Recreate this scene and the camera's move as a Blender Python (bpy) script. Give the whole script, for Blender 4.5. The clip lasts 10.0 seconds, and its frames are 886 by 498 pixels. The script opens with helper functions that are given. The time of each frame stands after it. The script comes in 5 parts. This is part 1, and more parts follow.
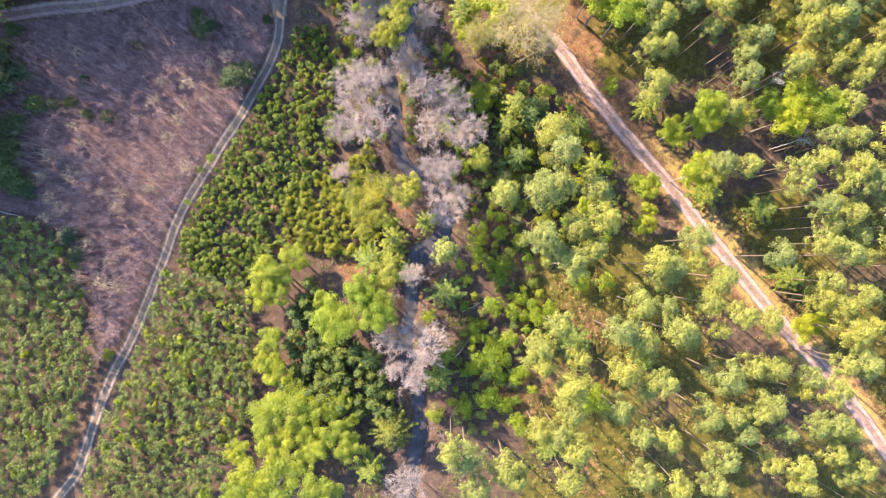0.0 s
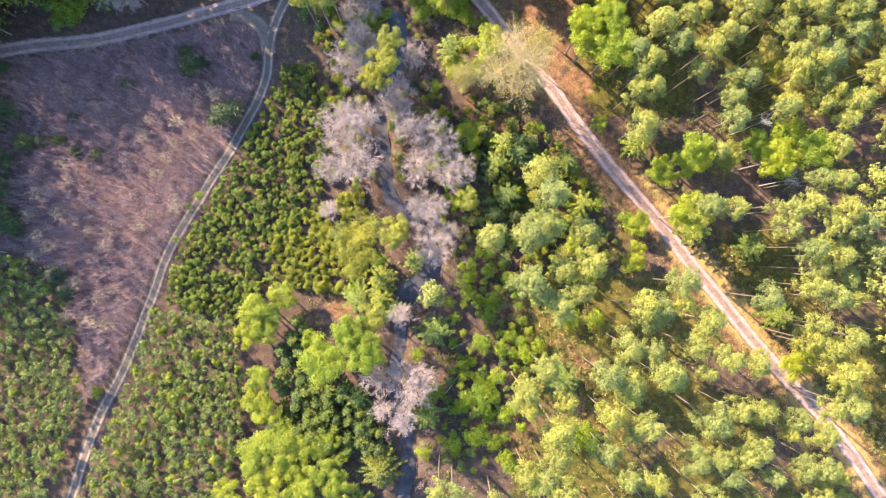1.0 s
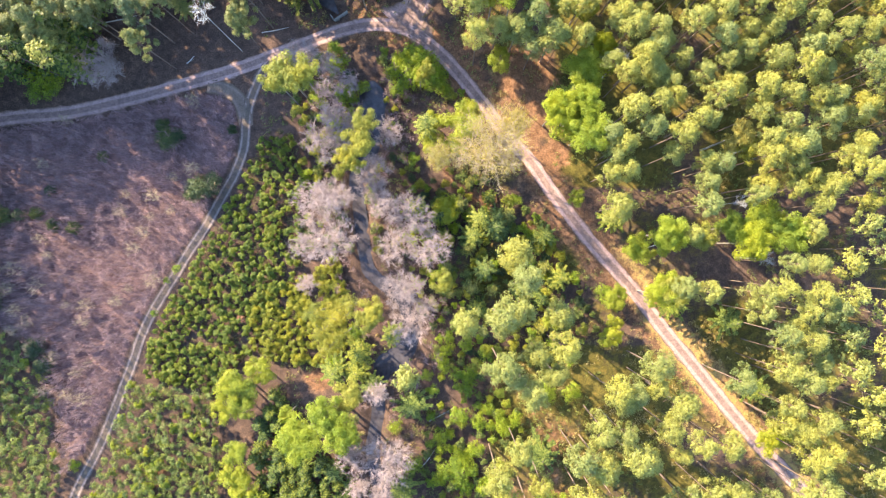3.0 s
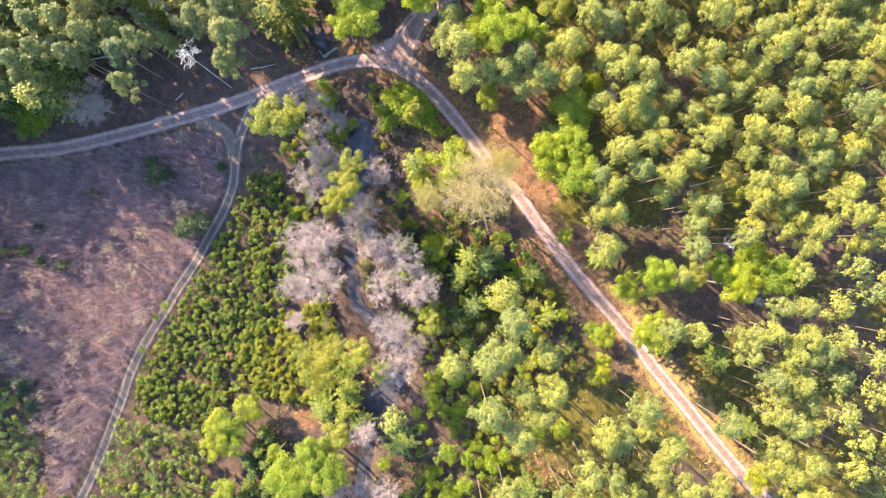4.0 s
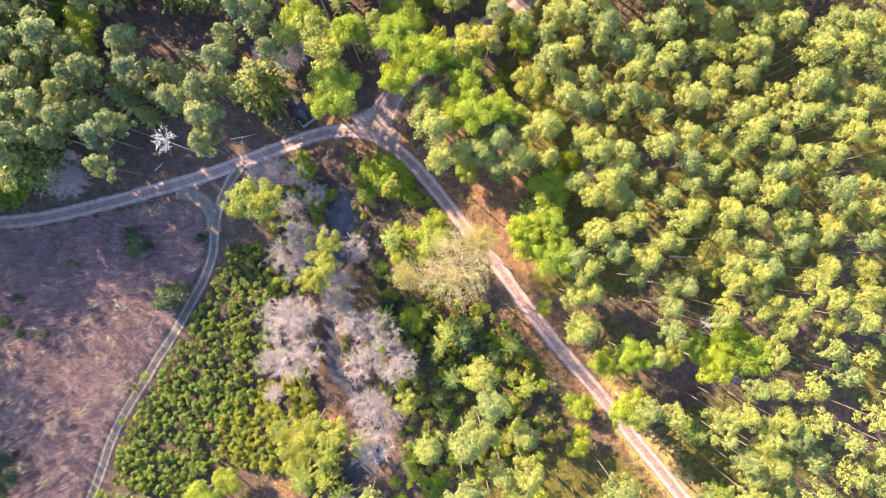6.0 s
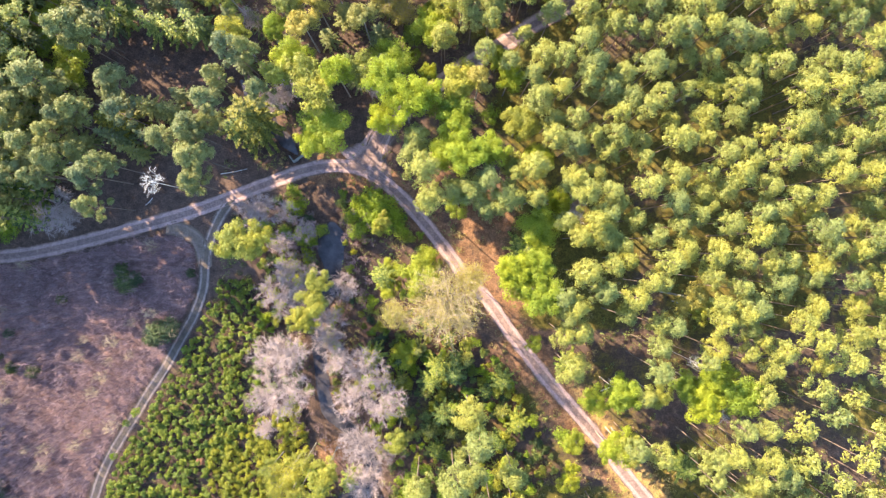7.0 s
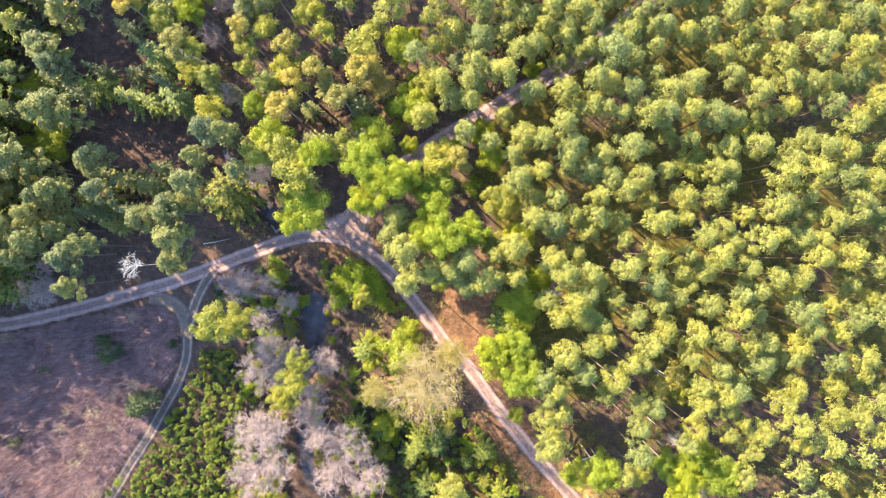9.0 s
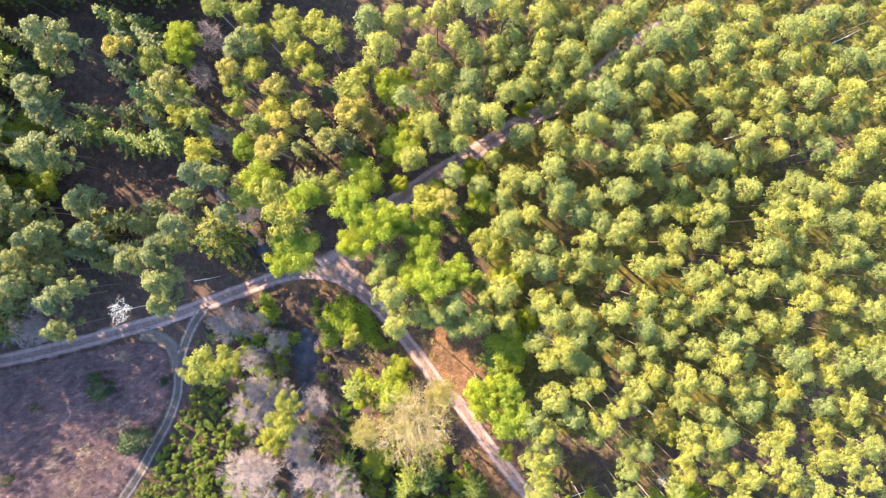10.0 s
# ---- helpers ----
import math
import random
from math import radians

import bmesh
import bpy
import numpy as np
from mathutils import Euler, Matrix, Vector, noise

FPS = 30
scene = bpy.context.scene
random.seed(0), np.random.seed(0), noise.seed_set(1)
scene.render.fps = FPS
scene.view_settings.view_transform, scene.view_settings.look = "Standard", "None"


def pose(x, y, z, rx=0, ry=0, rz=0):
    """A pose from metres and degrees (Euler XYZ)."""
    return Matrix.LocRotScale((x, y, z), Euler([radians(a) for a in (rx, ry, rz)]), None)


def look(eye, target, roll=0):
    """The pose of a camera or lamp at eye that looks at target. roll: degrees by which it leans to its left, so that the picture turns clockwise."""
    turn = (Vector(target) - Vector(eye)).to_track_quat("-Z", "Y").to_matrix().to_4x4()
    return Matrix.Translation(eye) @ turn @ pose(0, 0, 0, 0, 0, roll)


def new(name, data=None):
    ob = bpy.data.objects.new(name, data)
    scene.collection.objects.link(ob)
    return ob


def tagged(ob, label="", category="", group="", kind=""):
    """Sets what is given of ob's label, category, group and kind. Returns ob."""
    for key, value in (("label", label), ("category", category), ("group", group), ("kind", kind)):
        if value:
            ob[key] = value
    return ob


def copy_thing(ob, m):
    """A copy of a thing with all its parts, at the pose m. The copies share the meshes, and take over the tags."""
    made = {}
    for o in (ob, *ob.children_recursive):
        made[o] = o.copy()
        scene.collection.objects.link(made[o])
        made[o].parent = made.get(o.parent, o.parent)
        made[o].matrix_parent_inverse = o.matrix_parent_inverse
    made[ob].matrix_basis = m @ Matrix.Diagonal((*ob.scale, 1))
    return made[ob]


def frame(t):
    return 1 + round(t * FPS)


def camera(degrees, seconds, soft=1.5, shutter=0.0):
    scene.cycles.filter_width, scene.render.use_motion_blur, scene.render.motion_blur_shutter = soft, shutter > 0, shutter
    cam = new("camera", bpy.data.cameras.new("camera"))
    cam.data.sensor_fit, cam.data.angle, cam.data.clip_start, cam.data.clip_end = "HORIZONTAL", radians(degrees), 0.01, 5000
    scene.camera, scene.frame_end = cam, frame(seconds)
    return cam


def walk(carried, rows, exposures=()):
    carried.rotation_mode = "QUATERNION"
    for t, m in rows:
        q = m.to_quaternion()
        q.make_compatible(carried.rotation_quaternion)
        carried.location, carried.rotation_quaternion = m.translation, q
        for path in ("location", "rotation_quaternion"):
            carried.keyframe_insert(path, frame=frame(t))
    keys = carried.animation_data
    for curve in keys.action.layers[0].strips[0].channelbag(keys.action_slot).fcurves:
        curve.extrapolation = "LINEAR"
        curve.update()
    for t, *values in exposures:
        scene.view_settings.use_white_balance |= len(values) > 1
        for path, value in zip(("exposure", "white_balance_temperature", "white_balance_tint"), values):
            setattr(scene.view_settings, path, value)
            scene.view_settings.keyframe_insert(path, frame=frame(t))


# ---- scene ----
cam = camera(72.0, 10.0, soft=1.25)
# seconds, eye in metres, then the small turns of a camera that looks straight down
PATH = [
    (0.0, -0.068, 0.024, 142.0, 0.27, 0.0, 0.0),
    (1.0, 2.52, 8.88, 141.93, 0.16, 0.0, -0.04),
    (2.0, 5.158, 17.45, 141.94, 0.07, -0.01, -0.07),
    (2.5, 6.42, 21.75, 141.94, 0.02, -0.01, -0.08),
    (4.0, 10.22, 35.00, 141.94, -0.19, -0.01, -0.07),
    (5.0, 12.62, 43.40, 141.93, -0.29, -0.03, -0.07),
    (5.5, 13.77, 47.60, 141.93, -0.34, -0.04, -0.07),
    (7.0, 17.20, 60.03, 141.92, -0.45, -0.03, -0.08),
    (8.0, 19.18, 68.24, 141.90, -0.52, -0.05, -0.08),
    (9.0, 21.28, 76.70, 141.99, -0.64, -0.06, -0.10),
    (10.0, 23.50, 85.58, 142.15, -0.745, -0.07, -0.12),
]
walk(cam, [(t, pose(x, y, z, rx, ry, rz)) for t, x, y, z, rx, ry, rz in PATH], [(0.0, 2.68), (2.5, 2.82), (5.0, 2.82), (10.0, 2.83)])

# ---- light: a low, warm sun from the north-west under a clear sky ----
SUN_WAY = (-0.75, 0.661)
SUN_HEIGHT = 28.0
world = bpy.data.worlds.new("sky")
scene.world = world
world.use_nodes = True
wn = world.node_tree
sky = wn.nodes.new("ShaderNodeTexSky")
sky.sky_type = "NISHITA"
sky.sun_disc = False
sky.ozone_density = 3.0
sky.dust_density = 0.5
sky.sun_elevation = radians(SUN_HEIGHT)
sky.sun_rotation = math.atan2(SUN_WAY[0], SUN_WAY[1]) % (2 * math.pi)
background = wn.nodes["Background"]
background.inputs["Strength"].default_value = 0.15
wn.links.new(sky.outputs[0], background.inputs["Color"])
sun = new("sun", bpy.data.lights.new("sun", "SUN"))
sun.data.energy = 4.5
sun.data.angle = radians(0.6)
sun.data.color = (1.0, 0.82, 0.56)
far = math.cos(radians(SUN_HEIGHT))
sun.matrix_world = look((SUN_WAY[0] * far * 300, SUN_WAY[1] * far * 300, math.sin(radians(SUN_HEIGHT)) * 300), (0, 0, 0))


# ---- materials ----
def material(name):
    m = bpy.data.materials.new(name)
    m.use_nodes = True
    return m, m.node_tree, m.node_tree.nodes["Principled BSDF"]


def node(tree, kind, **values):
    n = tree.nodes.new(kind)
    for key, value in values.items():
        n.inputs[key].default_value = value
    return n


def ramp(tree, source, stops):
    n = tree.nodes.new("ShaderNodeValToRGB")
    while len(n.color_ramp.elements) < len(stops):
        n.color_ramp.elements.new(0.5)
    for e, (at, c) in zip(n.color_ramp.elements, stops):
        e.position, e.color = at, (*c, 1)
    tree.links.new(source, n.inputs[0])
    return n.outputs["Color"]


def mix(tree, kind, factor, a, b):
    n = tree.nodes.new("ShaderNodeMix")
    n.data_type, n.blend_type = "RGBA", kind
    for socket, value in ((n.inputs[0], factor), (n.inputs[6], a), (n.inputs[7], b)):
        if isinstance(value, bpy.types.NodeSocket):
            tree.links.new(value, socket)
        else:
            socket.default_value = value if isinstance(value, float) else (*value, 1)
    return n.outputs[2]


def noise_of(tree, scale, detail=4.0, rough=0.6, coords="Object"):
    where = tree.nodes.new("ShaderNodeTexCoord")
    n = node(tree, "ShaderNodeTexNoise", Scale=scale, Detail=detail, Roughness=rough)
    tree.links.new(where.outputs[coords], n.inputs["Vector"])
    return n.outputs["Fac"]


def world_noise(tree, scale, detail=4.0, rough=0.6):
    where = tree.nodes.new("ShaderNodeNewGeometry")
    n = node(tree, "ShaderNodeTexNoise", Scale=scale, Detail=detail, Roughness=rough)
    tree.links.new(where.outputs["Position"], n.inputs["Vector"])
    return n.outputs["Fac"]


def maths(tree, kind, a, b):
    n = tree.nodes.new("ShaderNodeMath")
    n.operation = kind
    n.use_clamp = kind in ("MULTIPLY_ADD",)
    for socket, value in zip(n.inputs, (a, b)):
        if isinstance(value, bpy.types.NodeSocket):
            tree.links.new(value, socket)
        else:
            socket.default_value = value
    return n.outputs[0]


def leaf_material(name, dark, mid, light, through_light=0.35, rough=0.55):
    """Leaves: colour varies leaf by leaf, tree by tree and softly over the stand."""
    m, tree, shader = material(name)
    geo = tree.nodes.new("ShaderNodeNewGeometry")
    info = tree.nodes.new("ShaderNodeObjectInfo")
    leaf = ramp(tree, geo.outputs["Random Per Island"], ((0.0, dark), (0.5, mid), (1.0, light)))
    own = tree.nodes.new("ShaderNodeAttribute")
    own.attribute_name = "tree"
    each = maths(tree, "FRACT", maths(tree, "ADD", info.outputs["Random"], own.outputs["Fac"]), 0.0)
    whole = ramp(tree, each, ((0.0, (0.70, 0.80, 1.04)), (0.3, (0.92, 0.96, 1.02)), (0.7, (1.05, 1.04, 0.94)), (1.0, (1.15, 1.09, 0.84))))
    soft = ramp(tree, world_noise(tree, 0.35, 2.0), ((0.3, (0.78, 0.84, 0.88)), (0.7, (1.14, 1.10, 1.0))))
    colour = mix(tree, "MULTIPLY", 1.0, mix(tree, "MULTIPLY", 1.0, leaf, whole), soft)
    tree.links.new(colour, shader.inputs["Base Color"])
    shader.inputs["Roughness"].default_value = rough
    shader.inputs["Specular IOR Level"].default_value = 0.3
    glow = tree.nodes.new("ShaderNodeBsdfTranslucent")
    tree.links.new(colour, glow.inputs["Color"])
    both = tree.nodes.new("ShaderNodeMixShader")
    both.inputs[0].default_value = through_light
    tree.links.new(shader.outputs[0], both.inputs[1])
    tree.links.new(glow.outputs[0], both.inputs[2])
    tree.links.new(both.outputs[0], tree.nodes["Material Output"].inputs["Surface"])
    return m


def bark_material(name, dark, light, scale=6.0):
    m, tree, shader = material(name)
    info = tree.nodes.new("ShaderNodeObjectInfo")
    grain = ramp(tree, noise_of(tree, scale, 6.0, 0.7), ((0.3, dark), (0.7, light)))
    whole = ramp(tree, info.outputs["Random"], ((0.0, (0.8, 0.8, 0.82)), (1.0, (1.2, 1.15, 1.1))))
    tree.links.new(mix(tree, "MULTIPLY", 1.0, grain, whole), shader.inputs["Base Color"])
    shader.inputs["Roughness"].default_value = 0.9
    bump = node(tree, "ShaderNodeBump", Strength=0.5, Distance=0.03)
    tree.links.new(noise_of(tree, scale * 3, 4.0), bump.inputs["Height"])
    tree.links.new(bump.outputs[0], shader.inputs["Normal"])
    return m


PINE_NEEDLES = leaf_material("pine_needles", (0.174, 0.177, 0.041), (0.212, 0.213, 0.049), (0.250, 0.249, 0.060), 0.34)
# pine needles darkened and blued: the forest's shade is put into their colour
SHADED_NEEDLES = leaf_material("shaded_needles", (0.109, 0.119, 0.040), (0.142, 0.150, 0.050), (0.182, 0.186, 0.067), 0.32)
SPRUCE_NEEDLES = leaf_material("spruce_needles", (0.062, 0.086, 0.018), (0.145, 0.170, 0.028), (0.260, 0.265, 0.052), 0.36)
YOUNG_LEAVES = leaf_material("young_leaves", (0.190, 0.213, 0.018), (0.240, 0.266, 0.023), (0.288, 0.312, 0.039), 0.46)
FRESH_LEAVES = leaf_material("fresh_leaves", (0.212, 0.246, 0.021), (0.272, 0.310, 0.027), (0.335, 0.366, 0.044), 0.56)
BIRCH_LEAVES = leaf_material("birch_leaves", (0.184, 0.183, 0.024), (0.235, 0.230, 0.030), (0.286, 0.275, 0.045), 0.42)
PALE_LEAVES = leaf_material("pale_leaves", (0.178, 0.179, 0.027), (0.235, 0.230, 0.035), (0.292, 0.281, 0.053), 0.4)
SHRUB_LEAVES = leaf_material("shrub_leaves", (0.125, 0.168, 0.012), (0.205, 0.265, 0.018), (0.285, 0.340, 0.032), 0.46)
PLANTED_NEEDLES = leaf_material("planted_needles", (0.048, 0.076, 0.013), (0.118, 0.152, 0.019), (0.250, 0.275, 0.036), 0.40)
THICKET_LEAVES = leaf_material("thicket_leaves", (0.052, 0.072, 0.016), (0.114, 0.140, 0.029), (0.208, 0.230, 0.056), 0.32)
WILLOW_LEAVES = leaf_material("willow_leaves", (0.170, 0.165, 0.018), (0.245, 0.232, 0.030), (0.320, 0.300, 0.055), 0.46)
TAN_BIRCH_LEAVES = leaf_material("tan_birch_leaves", (0.175, 0.148, 0.026), (0.265, 0.218, 0.042), (0.345, 0.285, 0.070), 0.40)
BROOM_LEAVES = leaf_material("broom_leaves", (0.150, 0.155, 0.014), (0.225, 0.225, 0.022), (0.305, 0.298, 0.042), 0.45)
OLIVE_NEEDLES = leaf_material("olive_needles", (0.062, 0.070, 0.014), (0.128, 0.130, 0.022), (0.230, 0.215, 0.038), 0.34)
DARK_NEEDLES = leaf_material("dark_needles", (0.032, 0.052, 0.013), (0.088, 0.116, 0.020), (0.215, 0.235, 0.036), 0.38)
DARK_THICKET = leaf_material("dark_thicket_leaves", (0.022, 0.038, 0.016), (0.050, 0.072, 0.025), (0.104, 0.126, 0.042), 0.32)
CATKINS = leaf_material("catkins", (0.175, 0.142, 0.025), (0.268, 0.220, 0.041), (0.350, 0.290, 0.070), 0.38)
DRY_GRASS = leaf_material("dry_grass", (0.150, 0.110, 0.040), (0.250, 0.185, 0.065), (0.340, 0.265, 0.100), 0.35)
DRY_LEAVES = leaf_material("dry_leaves", (0.200, 0.085, 0.035), (0.310, 0.130, 0.060), (0.420, 0.200, 0.100), 0.3)
PINE_BARK = bark_material("pine_bark", (0.055, 0.039, 0.030), (0.160, 0.112, 0.086))
GREY_BARK = bark_material("grey_bark", (0.10, 0.085, 0.07), (0.22, 0.19, 0.16))
PALE_TWIGS = bark_material("pale_twigs", (0.150, 0.115, 0.110), (0.300, 0.234, 0.222), 3.0)
BROWN_TWIGS = bark_material("brown_twigs", (0.17, 0.130, 0.085), (0.30, 0.235, 0.150), 3.0)
HEATH_TWIGS = bark_material("heath_twigs", (0.115, 0.075, 0.077), (0.260, 0.169, 0.168), 0.25)
BIRCH_BARK = bark_material("birch_bark", (0.13, 0.12, 0.105), (0.32, 0.305, 0.28), 4.0)
DEAD_WOOD = bark_material("dead_wood", (0.24, 0.225, 0.215), (0.46, 0.44, 0.42), 5.0)


def ground_material():
    """Forest soil: needle litter, moss, dry grass and leaf litter by what grows there."""
    m, tree, shader = material("forest_soil")

    def cover(name):
        a = tree.nodes.new("ShaderNodeAttribute")
        a.attribute_name = name
        return a.outputs["Fac"]

    broad, fine, mid = world_noise(tree, 0.10, 5.0, 0.6), world_noise(tree, 3.0, 6.0, 0.7), world_noise(tree, 0.6, 5.0, 0.65)
    soil = ramp(tree, mid, ((0.25, (0.040, 0.027, 0.022)), (0.55, (0.080, 0.052, 0.041)), (0.8, (0.134, 0.083, 0.059))))
    moss = ramp(tree, mid, ((0.25, (0.034, 0.029, 0.010)), (0.55, (0.086, 0.072, 0.016)), (0.8, (0.180, 0.110, 0.031))))
    straw = ramp(tree, mid, ((0.2, (0.16, 0.100, 0.040)), (0.5, (0.27, 0.180, 0.070)), (0.8, (0.22, 0.19, 0.05))))
    litter = ramp(tree, mid, ((0.2, (0.065, 0.036, 0.022)), (0.5, (0.140, 0.074, 0.040)), (0.85, (0.27, 0.155, 0.095))))
    heath = ramp(tree, mid, ((0.2, (0.082, 0.052, 0.052)), (0.55, (0.132, 0.082, 0.082)), (0.85, (0.187, 0.117, 0.112))))

    def patchy(name):
        n = node(tree, "ShaderNodeMapRange")
        n.interpolation_type = "SMOOTHSTEP"
        tree.links.new(maths(tree, "ADD", cover(name), maths(tree, "MULTIPLY", maths(tree, "SUBTRACT", mid, 0.5), 0.9)), n.inputs["Value"])
        n.inputs["From Min"].default_value, n.inputs["From Max"].default_value = 0.3, 0.7
        return n.outputs[0]

    colour = mix(tree, "MIX", patchy("moss"), soil, moss)
    colour = mix(tree, "MIX", patchy("litter"), colour, litter)
    colour = mix(tree, "MIX", patchy("straw"), colour, straw)
    colour = mix(tree, "MIX", patchy("heath"), colour, heath)
    colour = mix(tree, "MULTIPLY", 1.0, colour, ramp(tree, fine, ((0.3, (0.45, 0.45, 0.47)), (0.7, (1.5, 1.46, 1.38)))))
    colour = mix(tree, "MULTIPLY", 1.0, colour, ramp(tree, broad, ((0.3, (0.8, 0.82, 0.84)), (0.7, (1.15, 1.12, 1.1)))))
    tree.links.new(colour, shader.inputs["Base Color"])
    shader.inputs["Roughness"].default_value = 0.95
    shader.inputs["Specular IOR Level"].default_value = 0.15
    bump = node(tree, "ShaderNodeBump", Strength=0.7, Distance=0.15)
    tree.links.new(fine, bump.inputs["Height"])
    tree.links.new(bump.outputs[0], shader.inputs["Normal"])
    return m


def track_material(name, sand, worn, middle, edge, rut=(0.44, 0.54, 0.68, 0.80)):
    """A two-rut track: bare sand in the broken ruts, grass and litter between and beside them."""
    m, tree, shader = material(name)
    a = tree.nodes.new("ShaderNodeAttribute")
    a.attribute_name = "across"
    fine, mid, clods = world_noise(tree, 2.5, 6.0, 0.7), world_noise(tree, 0.5, 4.0, 0.6), world_noise(tree, 1.1, 5.0, 0.7)
    wobble = maths(tree, "ADD", a.outputs["Fac"], maths(tree, "MULTIPLY", maths(tree, "SUBTRACT", clods, 0.5), 0.42))
    bands = ramp(tree, wobble, ((0.0, middle), (rut[0] - 0.12, middle), (rut[1], sand), (rut[2], sand), (rut[3], worn), (0.97, edge)))
    tufts = ramp(tree, clods, ((0.52, (0, 0, 0)), (0.68, (0.75, 0.75, 0.75))))
    colour = mix(tree, "MIX", tufts, bands, worn)
    colour = mix(tree, "MULTIPLY", 1.0, colour, ramp(tree, mid, ((0.3, (0.78, 0.78, 0.80)), (0.7, (1.18, 1.16, 1.12)))))
    colour = mix(tree, "MULTIPLY", 1.0, colour, ramp(tree, fine, ((0.3, (0.72, 0.72, 0.74)), (0.7, (1.22, 1.22, 1.20)))))
    tree.links.new(colour, shader.inputs["Base Color"])
    shader.inputs["Roughness"].default_value = 0.95
    shader.inputs["Specular IOR Level"].default_value = 0.15
    bump = node(tree, "ShaderNodeBump", Strength=0.5, Distance=0.08)
    tree.links.new(fine, bump.inputs["Height"])
    tree.links.new(bump.outputs[0], shader.inputs["Normal"])
    return m


def water_material():
    m, tree, shader = material("creek_water")
    tree.links.new(ramp(tree, world_noise(tree, 0.35, 5.0, 0.65), ((0.35, (0.024, 0.021, 0.025)), (0.65, (0.064, 0.056, 0.061)))), shader.inputs["Base Color"])
    shader.inputs["Roughness"].default_value = 0.2
    shader.inputs["IOR"].default_value = 1.33
    bump = node(tree, "ShaderNodeBump", Strength=0.12, Distance=0.05)
    tree.links.new(world_noise(tree, 2.0, 3.0), bump.inputs["Height"])
    tree.links.new(bump.outputs[0], shader.inputs["Normal"])
    return m


def concrete_material():
    m, tree, shader = material("old_concrete")
    tree.links.new(ramp(tree, noise_of(tree, 3.0, 6.0, 0.7), ((0.3, (0.10, 0.092, 0.082)), (0.7, (0.22, 0.205, 0.185)))), shader.inputs["Base Color"])
    shader.inputs["Roughness"].default_value = 0.9
    return m


SOIL = ground_material()
SAND_TRACK = track_material("sand_track", (0.305, 0.206, 0.190), (0.190, 0.128, 0.110), (0.165, 0.111, 0.097), (0.105, 0.070, 0.050), (0.40, 0.46, 0.74, 0.88))
FIELD_TRACK = track_material("field_track", (0.222, 0.170, 0.152), (0.118, 0.088, 0.074), (0.104, 0.080, 0.064), (0.084, 0.060, 0.050))
FOOTPATH = track_material("footpath", (0.115, 0.078, 0.056), (0.095, 0.063, 0.046), (0.115, 0.078, 0.056), (0.075, 0.050, 0.036))
FORK_SAND = track_material("fork_sand", (0.165, 0.126, 0.106), (0.130, 0.098, 0.078), (0.138, 0.106, 0.086), (0.085, 0.062, 0.048))
APRON_SAND = track_material("apron_sand", (0.185, 0.128, 0.112), (0.150, 0.102, 0.086), (0.185, 0.128, 0.112), (0.095, 0.063, 0.046))
WATER = water_material()
CONCRETE = concrete_material()


# ---- geometry helpers ----
rng = np.random.default_rng(7)


def mesh_of(name, verts, faces, mat, smooth=False):
    me = bpy.data.meshes.new(name)
    me.from_pydata([tuple(v) for v in verts], [], [tuple(f) for f in faces])
    me.materials.append(mat)
    if smooth:
        me.polygons.foreach_set("use_smooth", [True] * len(me.polygons))
    me.update()
    return me


def mesh_fast(name, verts, tris, mats, which):
    """A large mesh of triangles from arrays."""
    me = bpy.data.meshes.new(name)
    me.vertices.add(len(verts))
    me.vertices.foreach_set("co", np.asarray(verts, np.float32).reshape(-1))
    me.loops.add(3 * len(tris))
    me.loops.foreach_set("vertex_index", np.asarray(tris, np.int32).reshape(-1))
    me.polygons.add(len(tris))
    me.polygons.foreach_set("loop_start", np.arange(len(tris), dtype=np.int32) * 3)
    for mat in mats:
        me.materials.append(mat)
    me.polygons.foreach_set("material_index", np.asarray(which, np.int32))
    me.update(calc_edges=True)
    return me


def join(pieces):
    """Several (verts, faces) as one."""
    verts, faces, base = [], [], 0
    for v, f in pieces:
        verts.extend(v)
        faces.extend([tuple(i + base for i in face) for face in f])
        base += len(v)
    return verts, faces


def unit(v):
    return v / np.maximum(np.linalg.norm(v, axis=-1, keepdims=True), 1e-6)


def leaves(centres, normals, size, aspect, spread=0.35):
    """A pointed leaf or needle tuft at each centre, facing along its normal."""
    n = len(centres)
    normals = unit(normals + rng.normal(0, spread, (n, 3)))
    u = unit(np.cross(normals, rng.normal(0, 1, (n, 3))))
    v = np.cross(normals, u)
    s = (size * rng.uniform(0.65, 1.35, n))[:, None]
    corners = np.stack([centres - u * s, centres + u * s + v * s * aspect, centres + u * s - v * s * aspect], 1)
    return corners.reshape(-1, 3).tolist(), [(3 * i, 3 * i + 1, 3 * i + 2) for i in range(n)]


def clump(centre, radii, count, size, aspect, under=0.25, spread=0.35):
    """A loose, hollow clump of leaves, fuller above than below."""
    d = unit(rng.normal(0, 1, (count, 3)))
    flip = (d[:, 2] < 0) & (rng.random(count) > under)
    d[flip, 2] *= -1
    shell = rng.uniform(0.55, 1.2, (count, 1))
    return leaves(np.array(centre) + d * np.array(radii) * shell, d + np.array((0, 0, 0.35)), size, aspect, spread)


